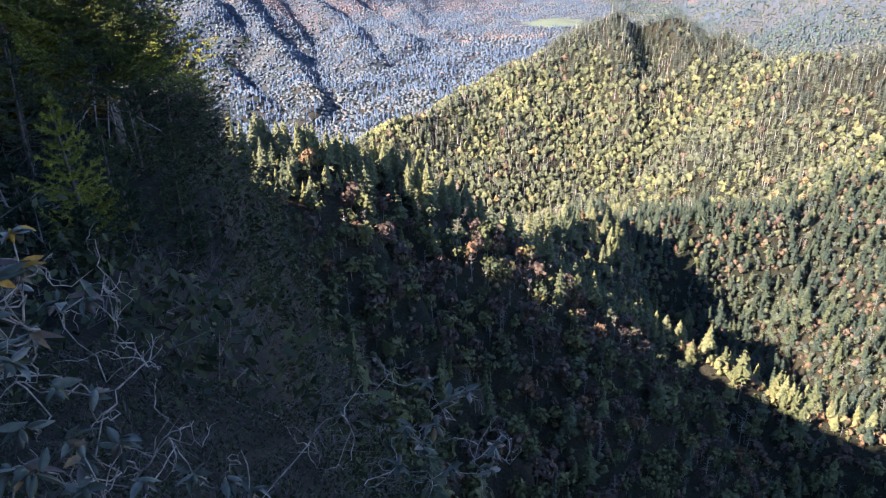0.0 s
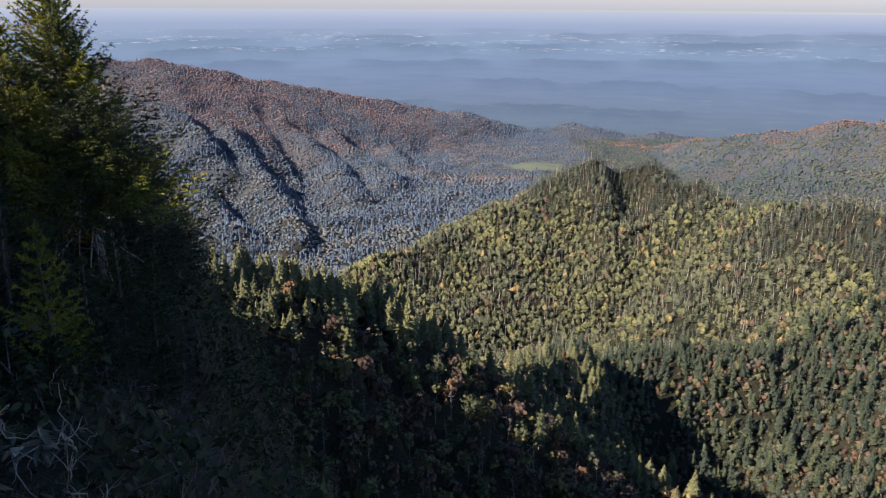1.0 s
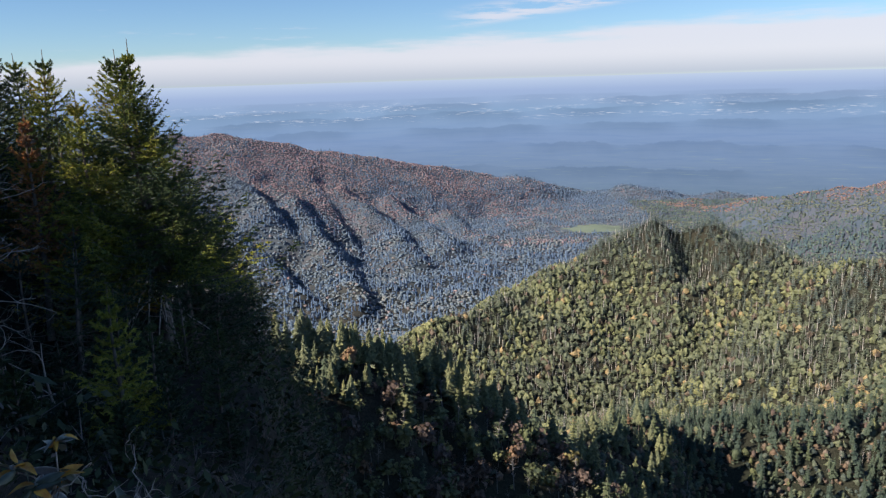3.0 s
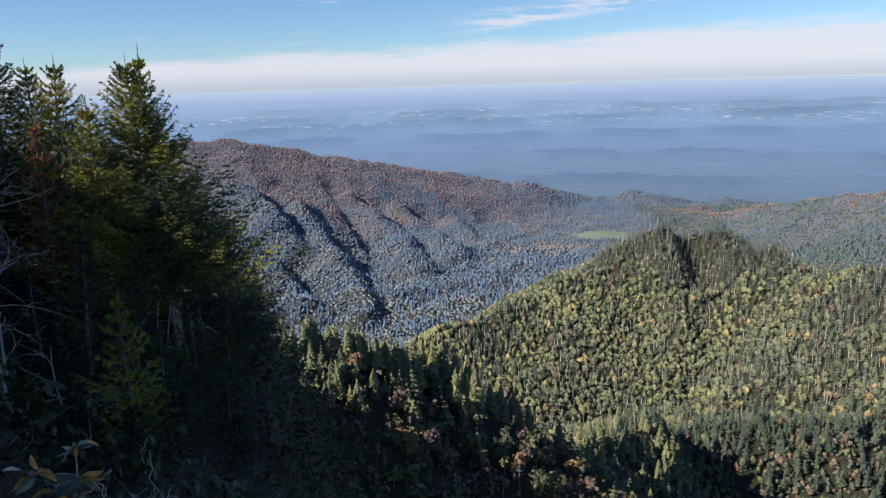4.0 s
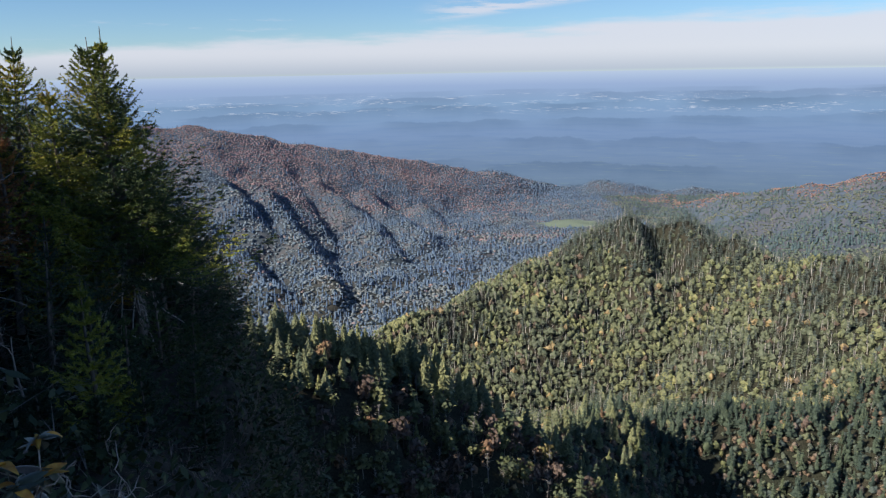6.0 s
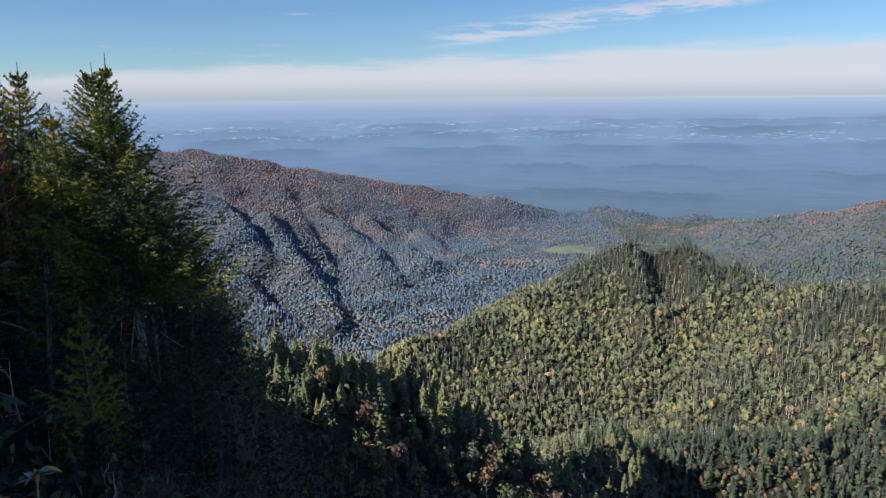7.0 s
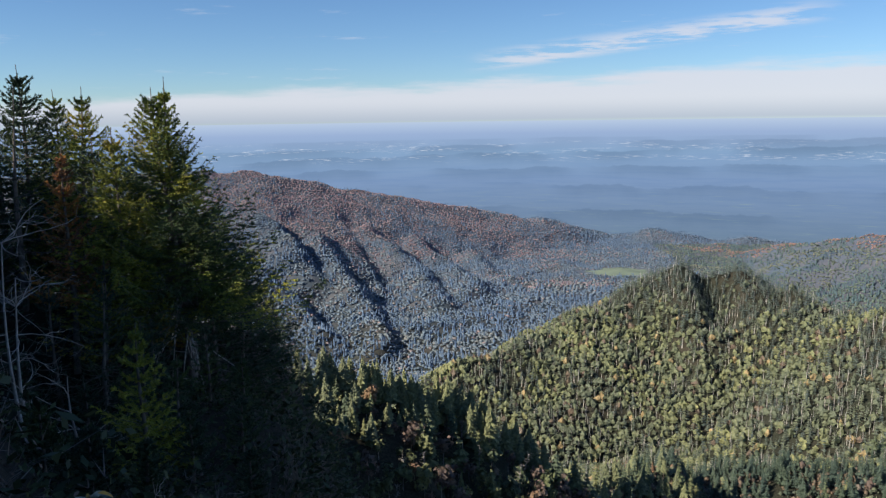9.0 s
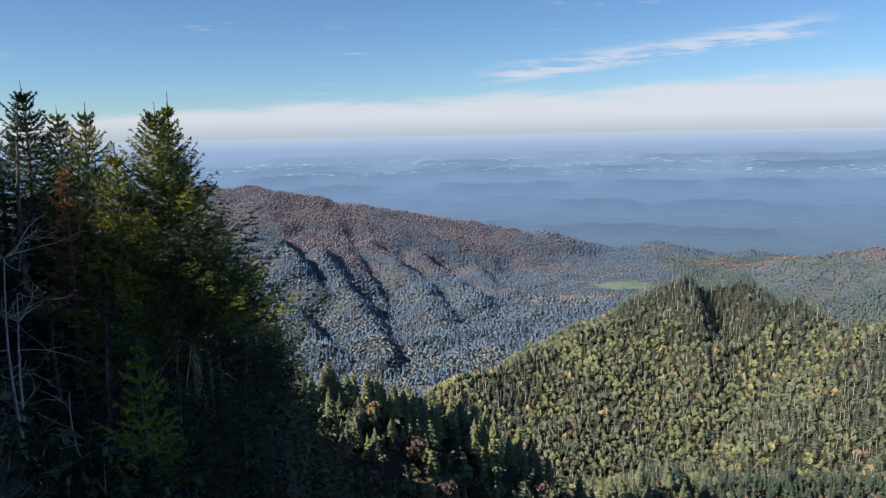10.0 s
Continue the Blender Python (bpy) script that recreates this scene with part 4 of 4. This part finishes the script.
# ---- the stand of spruces and firs on the bench ----
def spruce_stand():
    g = "conifers on the cliff bench"
    conifer("spruce_tree", "broad dark spruce with two thin tops at the cliff edge", (-6.7, 19.6, -6.7), (-7.75, 20.9, 0.85), 3.15, 44, 8, 1, 0.36, 0.24, 1.1, dead=12, taper=1.0, group=g, sparse=0.05, patchy=0.26)
    conifer("spruce_tree", "slim spruce with a bare spiky leader, grown into its neighbour", (-6.9, 20.4, -6.7), (-7.32, 20.71, 1.1), 2.1, 30, 7, 2, 0.36, 0.25, 1.25, group=g, sparse=0.2, taper=1.15, patchy=0.22)
    conifer("fir_tree", "tall fir with neat tiers of upswept branches", (-10.2, 21.8, -6.0), (-10.0, 21.8, 0.92), 2.5, 25, 9, 3, 0.42, 0.2, 1.15, droop=0.12, group=g, patchy=0.2)
    conifer("fir_tree", "slender fir with a pointed top", (-11.8, 24.0, -5.8), (-12.0, 24.2, 0.95), 2.3, 25, 8, 4, 0.36, 0.2, 1.15, droop=0.12, group=g, patchy=0.16)
    conifer("fir_tree", "dense blue-green fir with a bushy top", (-11.9, 21.9, -5.6), (-11.85, 22.0, 1.55), 2.5, 28, 9, 5, 0.22, 0.2, 1.2, group=g)
    conifer("fir_tree", "yellowish fir crowded between taller trees", (-8.4, 19.6, -6.4), (-8.3, 19.5, -0.2), 2.1, 26, 8, 6, 0.48, 0.15, 1.2, group=g, patchy=0.2)
    conifer("dying_fir", "dying young fir with orange-brown needles", (-9.1, 18.3, -6.0), (-9.2, 18.7, -0.6), 0.95, 20, 6, 7, 0.74, 0.35, 1.2, group=g, sparse=0.15)
    rs = np.random.RandomState(40)
    # firs such as (-16.0, 8.5) stand unseen at the left, added to shade the bench
    for k, (x, y, h, r) in enumerate([(-13.4, 20.4, 7.2, 1.8), (-14.6, 23.5, 7.6, 1.7), (-9.0, 17.2, 4.6, 1.6), (-11.0, 17.4, 5.4, 1.7), (-7.6, 16.4, 3.4, 1.4), (-13.2, 16.5, 6.2, 1.8), (-16.5, 18.5, 8.0, 2.0),
                                      (-17.5, 13.5, 8.0, 2.1), (-13.5, 12.0, 6.5, 2.0), (-16.0, 8.5, 8.0, 2.2), (-12.0, 7.0, 6.0, 2.0), (-9.4, 22.8, 5.2, 1.9), (-8.2, 17.8, 3.2, 1.5), (-7.0, 17.6, 2.2, 1.2), (-10.0, 15.4, 3.6, 1.6), (-8.6, 14.8, 2.8, 1.4), (-6.4, 22.2, 2.4, 1.2), (-11.6, 19.6, 4.6, 1.7), (-6.5, 24.6, 3.3, 2.1), (-7.4, 26.5, 3.4, 2.1), (-6.6, 26.6, 3.0, 2.0), (-6.8, 28.5, 2.5, 1.9), (-6.9, 30.2, 1.9, 1.7), (-6.3, 20.8, 4.6, 2.1), (-6.2, 22.6, 3.9, 2.0), (-7.2, 23.6, 4.2, 2.1), (-8.0, 22.2, 5.4, 2.0), (-9.2, 20.8, 5.2, 2.0), (-10.6, 19.0, 5.4, 2.0), (-12.2, 18.6, 5.6, 2.0), (-12.9, 22.6, 6.0, 2.0)]):
        z = ground_at(x, y)
        conifer("fir_tree", "dark fir in the shaded stand on the bench", (x, y, z), (x + rs.uniform(-0.3, 0.3), y, z + h), r, 12, 6, 50 + k, rs.uniform(0.02, 0.22), 0.12, 0.85 if x > -6.75 and y > 20 else 0.36, group=g)
    z = ground_at(-5.0, 12.2)
    conifer("fir_sapling", "young fir sapling with two upright leader shoots", (-5.02, 12.2, z), (-5.0, 12.05, -3.2), 1.0, 11, 6, 8, 0.50, 0.08, 1.5, droop=-0.08, needle=0.055, group="fir saplings")
    for k, (x, y, h) in enumerate([(-4.3, 12.2, 1.5), (-5.7, 11.6, 1.4), (-4.7, 13.4, 1.2), (-6.3, 13.4, 1.8), (-4.0, 9.6, 1.0), (-4.9, 9.9, 1.2), (-5.8, 10.4, 1.3), (-6.6, 11.6, 1.7), (-4.2, 15.0, 1.6), (-5.4, 14.8, 2.0), (-6.4, 15.6, 2.4), (-7.2, 14.6, 2.2), (-4.6, 16.6, 1.7), (-5.6, 17.4, 2.0), (-3.6, 13.2, 1.1)]):
        z = ground_at(x, y)
        conifer("fir_sapling", "small bushy fir sapling among shrubs", (x, y, z), (x + 0.03, y, z + h), 0.42 * h + 0.1, 9, 6, 70 + k, 0.12 + 0.02 * (k % 5), 0.05, 0.95, droop=0.0, needle=0.06, group="fir saplings")


spruce_stand()


# ---- bare dead tree and tangle at the left of the stand ----
def branching(rs, start, aim, length, radius, depth, pieces, wander=0.12, forks=3, spread=0.6):
    """A crooked limb that forks."""
    n = 6
    pts, d, p = [np.array(start, float)], np.array(aim, float) / np.linalg.norm(aim), np.array(start, float)
    for _ in range(n - 1):
        d = d + rs.normal(0, wander, 3)
        d /= np.linalg.norm(d)
        p = p + d * length / (n - 1)
        pts.append(p)
    pieces.append(tube(pts, np.linspace(radius, radius * 0.45, n), 5 if radius > 0.006 else 4))
    if depth:
        for _ in range(forks):
            i = rs.randint(2, n)
            e = d + rs.normal(0, spread, 3)
            branching(rs, pts[i], e, length * rs.uniform(0.45, 0.75), radius * 0.5, depth - 1, pieces, wander * 1.15, forks, spread)
    return pts[-1]


def dead_tree(x, y, height, seed, label):
    rs = np.random.RandomState(seed)
    z = ground_at(x, y)
    tree = new("dead_tree")
    tree.location = (x, y, z)
    tagged(tree, label, "tree", "bare dead trees on the bench")
    line = np.array([[0.1 * math.sin(s * 4 + seed), 0.08 * math.cos(s * 3), s * height] for s in np.linspace(-0.03, 1, 9)])
    part("trunk", mesh_arrays("trunk", *tube(line, np.linspace(0.045, 0.008, 9), 8), DEAD_WOOD, smooth=True), tree)
    for k in range(13):
        pieces = []
        i = rs.randint(2, 9)
        a = rs.uniform(0, 6.28)
        branching(rs, line[i], (math.cos(a), math.sin(a), rs.uniform(-0.1, 0.8)), rs.uniform(0.5, 1.2), 0.010, 2, pieces, 0.22, 2)
        part("limb", mesh_arrays("limb", *join(pieces), DEAD_WOOD, smooth=True), tree, "pale forked bare limb")


dead_tree(-7.35, 12.9, 3.9, 3, "grey dead tree with pale forked bare limbs")
dead_tree(-7.9, 13.6, 4.4, 9, "grey dead tree with broken bare limbs")
dead_tree(-6.7, 13.3, 2.6, 14, "small grey dead tree in the shrubs")


# ---- shrubs that cover the cliff ----
def bush(rs, leaves, twigs, leaf):
    v, f, k = [], [], []
    for _ in range(twigs):
        a, el = rs.uniform(0, 6.28), rs.uniform(0.2, 1.4)
        d = np.array([math.cos(a) * math.cos(el), math.sin(a) * math.cos(el), math.sin(el)])
        L = rs.uniform(0.5, 1.0)
        s = np.array([-math.sin(a), math.cos(a), 0]) * 0.009
        mid = d * L * 0.55 + rs.normal(0, 0.08, 3)
        tip = d * L + rs.normal(0, 0.1, 3)
        for p, q in ((np.zeros(3), mid), (mid, tip), (mid, mid + (tip - mid) * 0.8 + rs.normal(0, 0.18, 3))):
            n = len(v)
            v += [tuple(p - s), tuple(p + s), tuple(q)]
            f.append((n, n + 1, n + 2)), k.extend((1, 1, 1))
    for _ in range(leaves):
        d = rs.normal(0, 1, 3)
        d[2] = abs(d[2]) * 0.9
        d = d / np.linalg.norm(d) * rs.uniform(0.45, 0.95)
        c = d
        t1 = rs.normal(0, 1, 3)
        t1 /= np.linalg.norm(t1)
        t2 = np.cross(t1, rs.normal(0, 1, 3))
        t2 /= np.linalg.norm(t2)
        n = len(v)
        v += [tuple(c - t1 * leaf), tuple(c + t2 * leaf * 0.45), tuple(c + t1 * leaf), tuple(c - t2 * leaf * 0.45)]
        f += [(n, n + 1, n + 2), (n, n + 2, n + 3)]
        k.extend((0, 0, 0, 0))
    return np.array(v), np.array(f), np.array(k, float)


def cliff_shrubs():
    rs = np.random.RandomState(21)
    leafy = [bush(rs, 32, 3, 0.086) for _ in range(5)]
    twiggy = [bush(rs, 18, 10, 0.05) for _ in range(5)]
    x, y = scatter(rs, -19, 6, 3.6, 62, 0.5)
    fx, fy = scatter(rs, -7.5, 4, 12, 52, 0.21)
    steep = land(fx - 0.3, fy) - land(fx + 0.3, fy) > 0.9
    steep &= rs.uniform(0, 1, len(fx)) < np.clip(18 / np.hypot(fx, fy), 0.25, 0.65)
    r = np.hypot(x, y)
    thin = rs.uniform(0, 1, len(x)) < np.clip(17 / r, 0.25, 0.95)
    x, y = np.concatenate([x[thin], fx[steep]]), np.concatenate([y[thin], fy[steep]])
    a = np.arctan2(x, y)
    keep = (a > radians(-37)) & (a < radians(9)) & (land(x, y) > -52)
    keep &= np.maximum(ridge(x, y, RIB, 0.3, 3.9, 0.8), ridge(x, y, BENCH, 0.12, 0.85, 0.5, (1.9, 4.2))) > land(x, y) - 3
    keep &= np.hypot(x + 5, y - 11.6) > 0.9
    x, y = x[keep], y[keep]
    patch = fbm(x / 4, y / 4, 77)
    kind = np.where(patch + rs.normal(0, 0.3, len(x)) > -0.2, 0, 1)
    kind[rs.uniform(0, 1, len(x)) < 0.01] = 2
    r = np.hypot(x, y)
    size = rs.uniform(0.6, 1.15, len(x)) ** 2 * 0.75 * (1 + 0.7 * np.clip(fbm(x / 2.2, y / 2.2, 78), -0.6, 1)) * (1 + 0.4 * np.clip((r - 15) / 20, 0, 1)) * np.clip(r / 7, 0.5, 1)
    tint = np.where(kind == 0, rs.uniform(0.0, 0.3, len(x)), rs.uniform(0.84, 0.93, len(x)))
    forest("cliff_shrubs", "tangled leafy and bare twiggy shrubs covering the cliff", x, y, kind, size, tint, (leafy, twiggy, twiggy), HEATH_LEAF, 0.2, 22, False)


cliff_shrubs()


def perch_shrubs():
    rs = np.random.RandomState(25)
    leafy = [bush(rs, 44, 6, 0.09) for _ in range(4)]
    twiggy = [bush(rs, 22, 12, 0.08) for _ in range(4)]
    x, y = scatter(rs, -5, 1.4, 1.3, 7.5, 0.2)
    keep = (np.hypot(x, y) > 2.1) & (np.hypot(x, y) < 7.5) & (land(x, y) > -9) & (x < -0.15 - 0.12 * (y - 2))
    x, y = x[keep], y[keep]
    kind = np.where(rs.uniform(0, 1, len(x)) < 0.9, 0, 1)
    # leaf tints held low to imitate the deep shade below the perch
    tint = np.where(kind == 0, rs.uniform(0.0, 0.16, len(x)), rs.uniform(0.84, 0.92, len(x)))
    forest("perch_shrubs", "low dark heath shrubs and twigs below the perch", x, y, kind, rs.uniform(0.12, 0.3, len(x)), tint, (leafy, twiggy, twiggy), HEATH_LEAF, 0.2, 26, False)


perch_shrubs()


# ---- rhododendrons round the perch ----
def leaf_mesh(name, curl, fold, length=0.115, mat=LEATHER_LEAF):
    v, f = [], []
    rows = 7
    for i in range(rows):
        s = i / (rows - 1)
        w = length * 0.2 * math.sin(math.pi * (0.06 + 0.92 * s) ** 0.85) + 0.0008
        y, z = s * length * (1 - 0.15 * curl * s), -curl * length * s * s
        for q in (-1, -0.5, 0, 0.5, 1):
            v.append((q * w, y, z + fold * w * abs(q) ** 1.5 + (0.0012 if q == 0 else 0)))
    for i in range(rows - 1):
        for j in range(4):
            a = i * 5 + j
            f += [(a, a + 1, a + 6), (a, a + 6, a + 5)]
    return mesh_arrays(name, v, f, mat, smooth=True)


LEAVES = [leaf_mesh("leaf", 0.35, -0.5), leaf_mesh("leaf", 0.7, -1.0, 0.10), leaf_mesh("leaf", 0.1, 0.5, 0.12), leaf_mesh("leaf", 0.9, 0.7, 0.095)]


YELLOW_LEAVES = [leaf_mesh("leaf", 0.5, 0.6, 0.085, YELLOW_LEAF), leaf_mesh("leaf", 0.2, -0.6, 0.075, YELLOW_LEAF)]


def rhododendron(label, root, tips, bare, seed, per=6, thick=0.011, yellow=0):
    rs = np.random.RandomState(seed)
    shrub = new("rhododendron")
    root = np.array(root, float)
    shrub.location = root
    tagged(shrub, label, "shrub", "rhododendrons round the perch")
    pieces = []
    ends = [np.array(t) - root for t in list(tips) + list(bare)]
    nodes = []

    def limb(a, b, r0, r1, sway):
        n = 10
        q = np.linspace(0, 1, n)[:, None]
        arc = np.sin(q * math.pi)
        wander = np.cumsum(rs.normal(0, sway, (n, 3)), 0)
        wander -= wander[-1] * q
        pts = a + (b - a) * q + (rs.normal(0, 0.9, 3) * sway * 4 - np.array([0, 0, sway * 3])) * arc + wander * arc ** 0.5
        pieces.append(tube(pts, np.linspace(r0, r1, n), 6))
        nodes.extend(pts[3:])
        return pts
    heart = np.mean(ends, 0)
    for _ in range(3):
        limb(rs.normal(0, 0.06, 3) * np.array([1, 1, 0]), heart * rs.uniform(0.55, 0.8) + rs.normal(0, 0.12, 3), thick * 0.8, thick * 0.45, 0.03)
    for k in sorted(range(len(ends)), key=lambda i: np.linalg.norm(ends[i])):
        tip = ends[k]
        start = min(nodes, key=lambda p: np.linalg.norm(p - tip) + (0.5 if p[2] > tip[2] + 0.03 else 0))
        pts = limb(start, tip, thick * 0.42, 0.002, 0.02)
        for _ in range(1 if k < len(tips) else 4):
            i = rs.randint(4, 10)
            branching(rs, pts[i], (tip - start) / np.linalg.norm(tip - start) + rs.normal(0, 0.9, 3), rs.uniform(0.07, 0.2), 0.003, 1, pieces, 0.35, 2, 0.9)
        if k < len(tips):
            turn = rs.uniform(0, 6.28)
            for j in range(per + rs.randint(-1, 2)):
                pick = rs.randint(0, 4)
                backlit = j % 3 == 1 and np.linalg.norm(tip - ends[0]) < 0.2 and yellow
                ob = part("leaf", YELLOW_LEAVES[pick % 2] if backlit else LEAVES[pick], shrub, "orange-yellow leaf, sun glow put into its colour" if backlit else "")
                a = turn + j * 6.283 / per + rs.uniform(-0.4, 0.4)
                tilt = rs.uniform(-40, 45)
                ob.matrix_basis = Matrix.Translation(pts[-1] + rs.normal(0, 0.008, 3)) @ Euler((0, 0, a)).to_matrix().to_4x4() @ Euler((radians(tilt), radians(rs.uniform(-40, 40)), 0)).to_matrix().to_4x4() @ Matrix.Scale(rs.uniform(0.42, 0.74), 4)
    part("stem", mesh_arrays("stem", *join(pieces), TWIG, smooth=True), shrub, "crooked grey-brown woody stems")
    return shrub


rhododendron("rhododendron with drooping leathery leaves below the perch", (0.34, 2.75, -4.0),
             [(0.21, 3.02, -2.43), (0.40, 2.97, -2.47), (0.23, 2.88, -2.60), (0.10, 2.89, -2.60), (0.52, 2.79, -2.68), (0.48, 2.72, -2.75), (0.30, 2.74, -2.75), (0.16, 2.79, -2.64), (0.04, 2.77, -2.73), (0.34, 3.05, -2.55)],
             [(0.14, 3.07, -2.34), (0.54, 2.86, -2.55), (0.57, 2.8, -2.6), (0.02, 2.9, -2.9)], 5, 9, 0.006)
rhododendron("rhododendron with grey-green leaves and bare crooked twigs", (-1.05, 1.85, -2.9),
             [(-0.86, 1.72, -0.89), (-0.92, 2.15, -1.33), (-1.04, 1.99, -1.18), (-1.25, 2.63, -1.63), (-1.0, 1.93, -1.33), (-0.97, 1.72, -1.27), (-0.96, 1.86, -1.47), (-0.88, 1.95, -1.57), (-0.98, 1.70, -1.48),
              (-0.88, 1.63, -0.97), (-0.85, 1.71, -0.98), (-0.91, 1.61, -0.90), (-0.87, 1.51, -1.0), (-1.1, 1.7, -1.1), (-1.05, 1.8, -1.3)],
             [(-0.86, 2.30, -1.65), (-0.82, 2.29, -1.69), (-1.0, 1.96, -1.49), (-0.89, 2.26, -1.49), (-1.0, 2.5, -1.4)], 6, 10, 0.0065, 1)
rhododendron("low rhododendron thicket with dull leaves and dead twigs", (-0.75, 1.95, -2.9),
             [(-0.86, 1.71, -1.55), (-0.78, 1.80, -1.65), (-0.72, 1.74, -1.75), (-0.87, 1.49, -1.46), (-0.80, 1.57, -1.59), (-0.68, 2.06, -2.03), (-0.59, 2.13, -2.14), (-0.51, 2.11, -2.18), (-0.95, 1.55, -1.5), (-0.9, 1.8, -1.7)],
             [(-0.76, 2.18, -1.87), (-0.65, 2.13, -1.97), (-0.34, 2.54, -2.36), (-0.41, 2.64, -2.38), (-0.22, 2.56, -2.50)], 7, 10, 0.006)


# ---- single trees on the near spur ----
def spur_tree_models():
    rng = random.Random(77)
    out = []
    for k in range(6):
        v, f, t = spire(rng, 1.0, rng.uniform(0.17, 0.23), 26, 9, (0.12, 0.42, 0.25, 0.5, 0.15, 0.35)[k], 0.36)
        v, f = v[9:], f[3:] - 9
        out.append((v, f, mesh_arrays("crown", v, f, WOOD_LEAF, np.full(len(v), rng.uniform(0.32, 0.50)))))
    stem = mesh_arrays("trunk", *tube([(0, 0, -0.06), (0.004, 0, 0.3), (0, 0.003, 0.65), (0, 0, 0.97)], [0.016, 0.012, 0.007, 0.002], 6), BARK)
    return out, stem


def spur_trees():
    crowns, stem = spur_tree_models()
    protos = []
    for v, f, me in crowns:
        tree = new("fir_tree")
        tagged(tree, "tall narrow fir on the sunlit spur", "tree", "firs on the spur")
        part("trunk", stem, tree)
        part("crown", me, tree)
        protos.append(tree)
    rs = np.random.RandomState(12)
    spots = [(101, 341, 16), (44, 286, 18), (170, 307, 15), (154, 330, 18), (164, 266, 19), (86, 333, 18), (152, 317, 17), (-8.6, 227, 15), (-4.4, 229, 14), (12, 241, 15), (8.7, 233, 13), (30, 262, 15),
             (-36, 210, 13), (-30, 214, 14), (-25, 218, 15), (-17, 223, 13), (-22, 220, 14), (-13, 225, 12), (-33, 203, 12), (-26, 206, 11)]
    for _ in range(150):
        k = rs.randint(0, len(SPUR) - 1)
        s = rs.uniform()
        a, b = np.array(SPUR[k]), np.array(SPUR[k + 1])
        p = a + (b - a) * s
        off = rs.uniform(-6, 80) if k > 2 else rs.uniform(-8, 14)
        spots.append((p[0] + off * 0.35 + rs.normal(0, 4), p[1] + off + rs.normal(0, 3), rs.uniform(9, 17) if k > 2 else rs.uniform(12, 19)))
    for _ in range(46):
        k = rs.randint(3, len(SPUR) - 1)
        a, b = np.array(SPUR[k]), np.array(SPUR[k + 1])
        p = a + (b - a) * rs.uniform()
        spots.append((p[0] + rs.normal(0, 4), p[1] + rs.uniform(-5, 9), rs.uniform(7, 13)))
    for n in range(64):
        k = rs.randint(0, len(KNOLL) - 1)
        a, b = np.array(KNOLL[k]), np.array(KNOLL[k + 1])
        p = a + (b - a) * rs.uniform()
        down = 0 if n < 26 else rs.uniform(3, 26)
        spots.append((p[0] + 0.35 * down + rs.normal(0, 3), p[1] - 0.8 * down + rs.normal(0, 3), rs.uniform(11, 16) if n < 26 else rs.uniform(6, 11)))
    for k, (x, y, h) in enumerate(spots):
        ob = protos[k % 6]
        m = pose(x, y, ground_at(x, y), rs.uniform(-2, 2), rs.uniform(-2, 2), rs.uniform(0, 360)) @ Matrix.Diagonal((h, h, h, 1))
        if k < 6:
            ob.matrix_basis = m
        else:
            c = copy_thing(ob, pose(0, 0, 0))
            c.matrix_basis = m


spur_trees()


def orange_maple():
    rng = random.Random(5)
    v, f, t = clump_crown(rng, 1.0, 0.36, 420, 0.045, False)
    z = ground_at(-22.5, 213.6)
    tree = new("maple_tree")
    tree.location = (-22.5, 213.6, z)
    tagged(tree, "small maple with orange autumn leaves on the spur", "tree")
    part("trunk", mesh_arrays("trunk", *tube([(0, 0, -0.5), (0.1, 0, 2.5), (0, 0.1, 5), (0, 0, 7)], [0.2, 0.16, 0.1, 0.04], 6), BARK), tree)
    part("crown", mesh_arrays("crown", v * 8.5, f, WOOD_LEAF, np.full(len(v), 0.73)), tree, "orange leaf crown")


orange_maple()
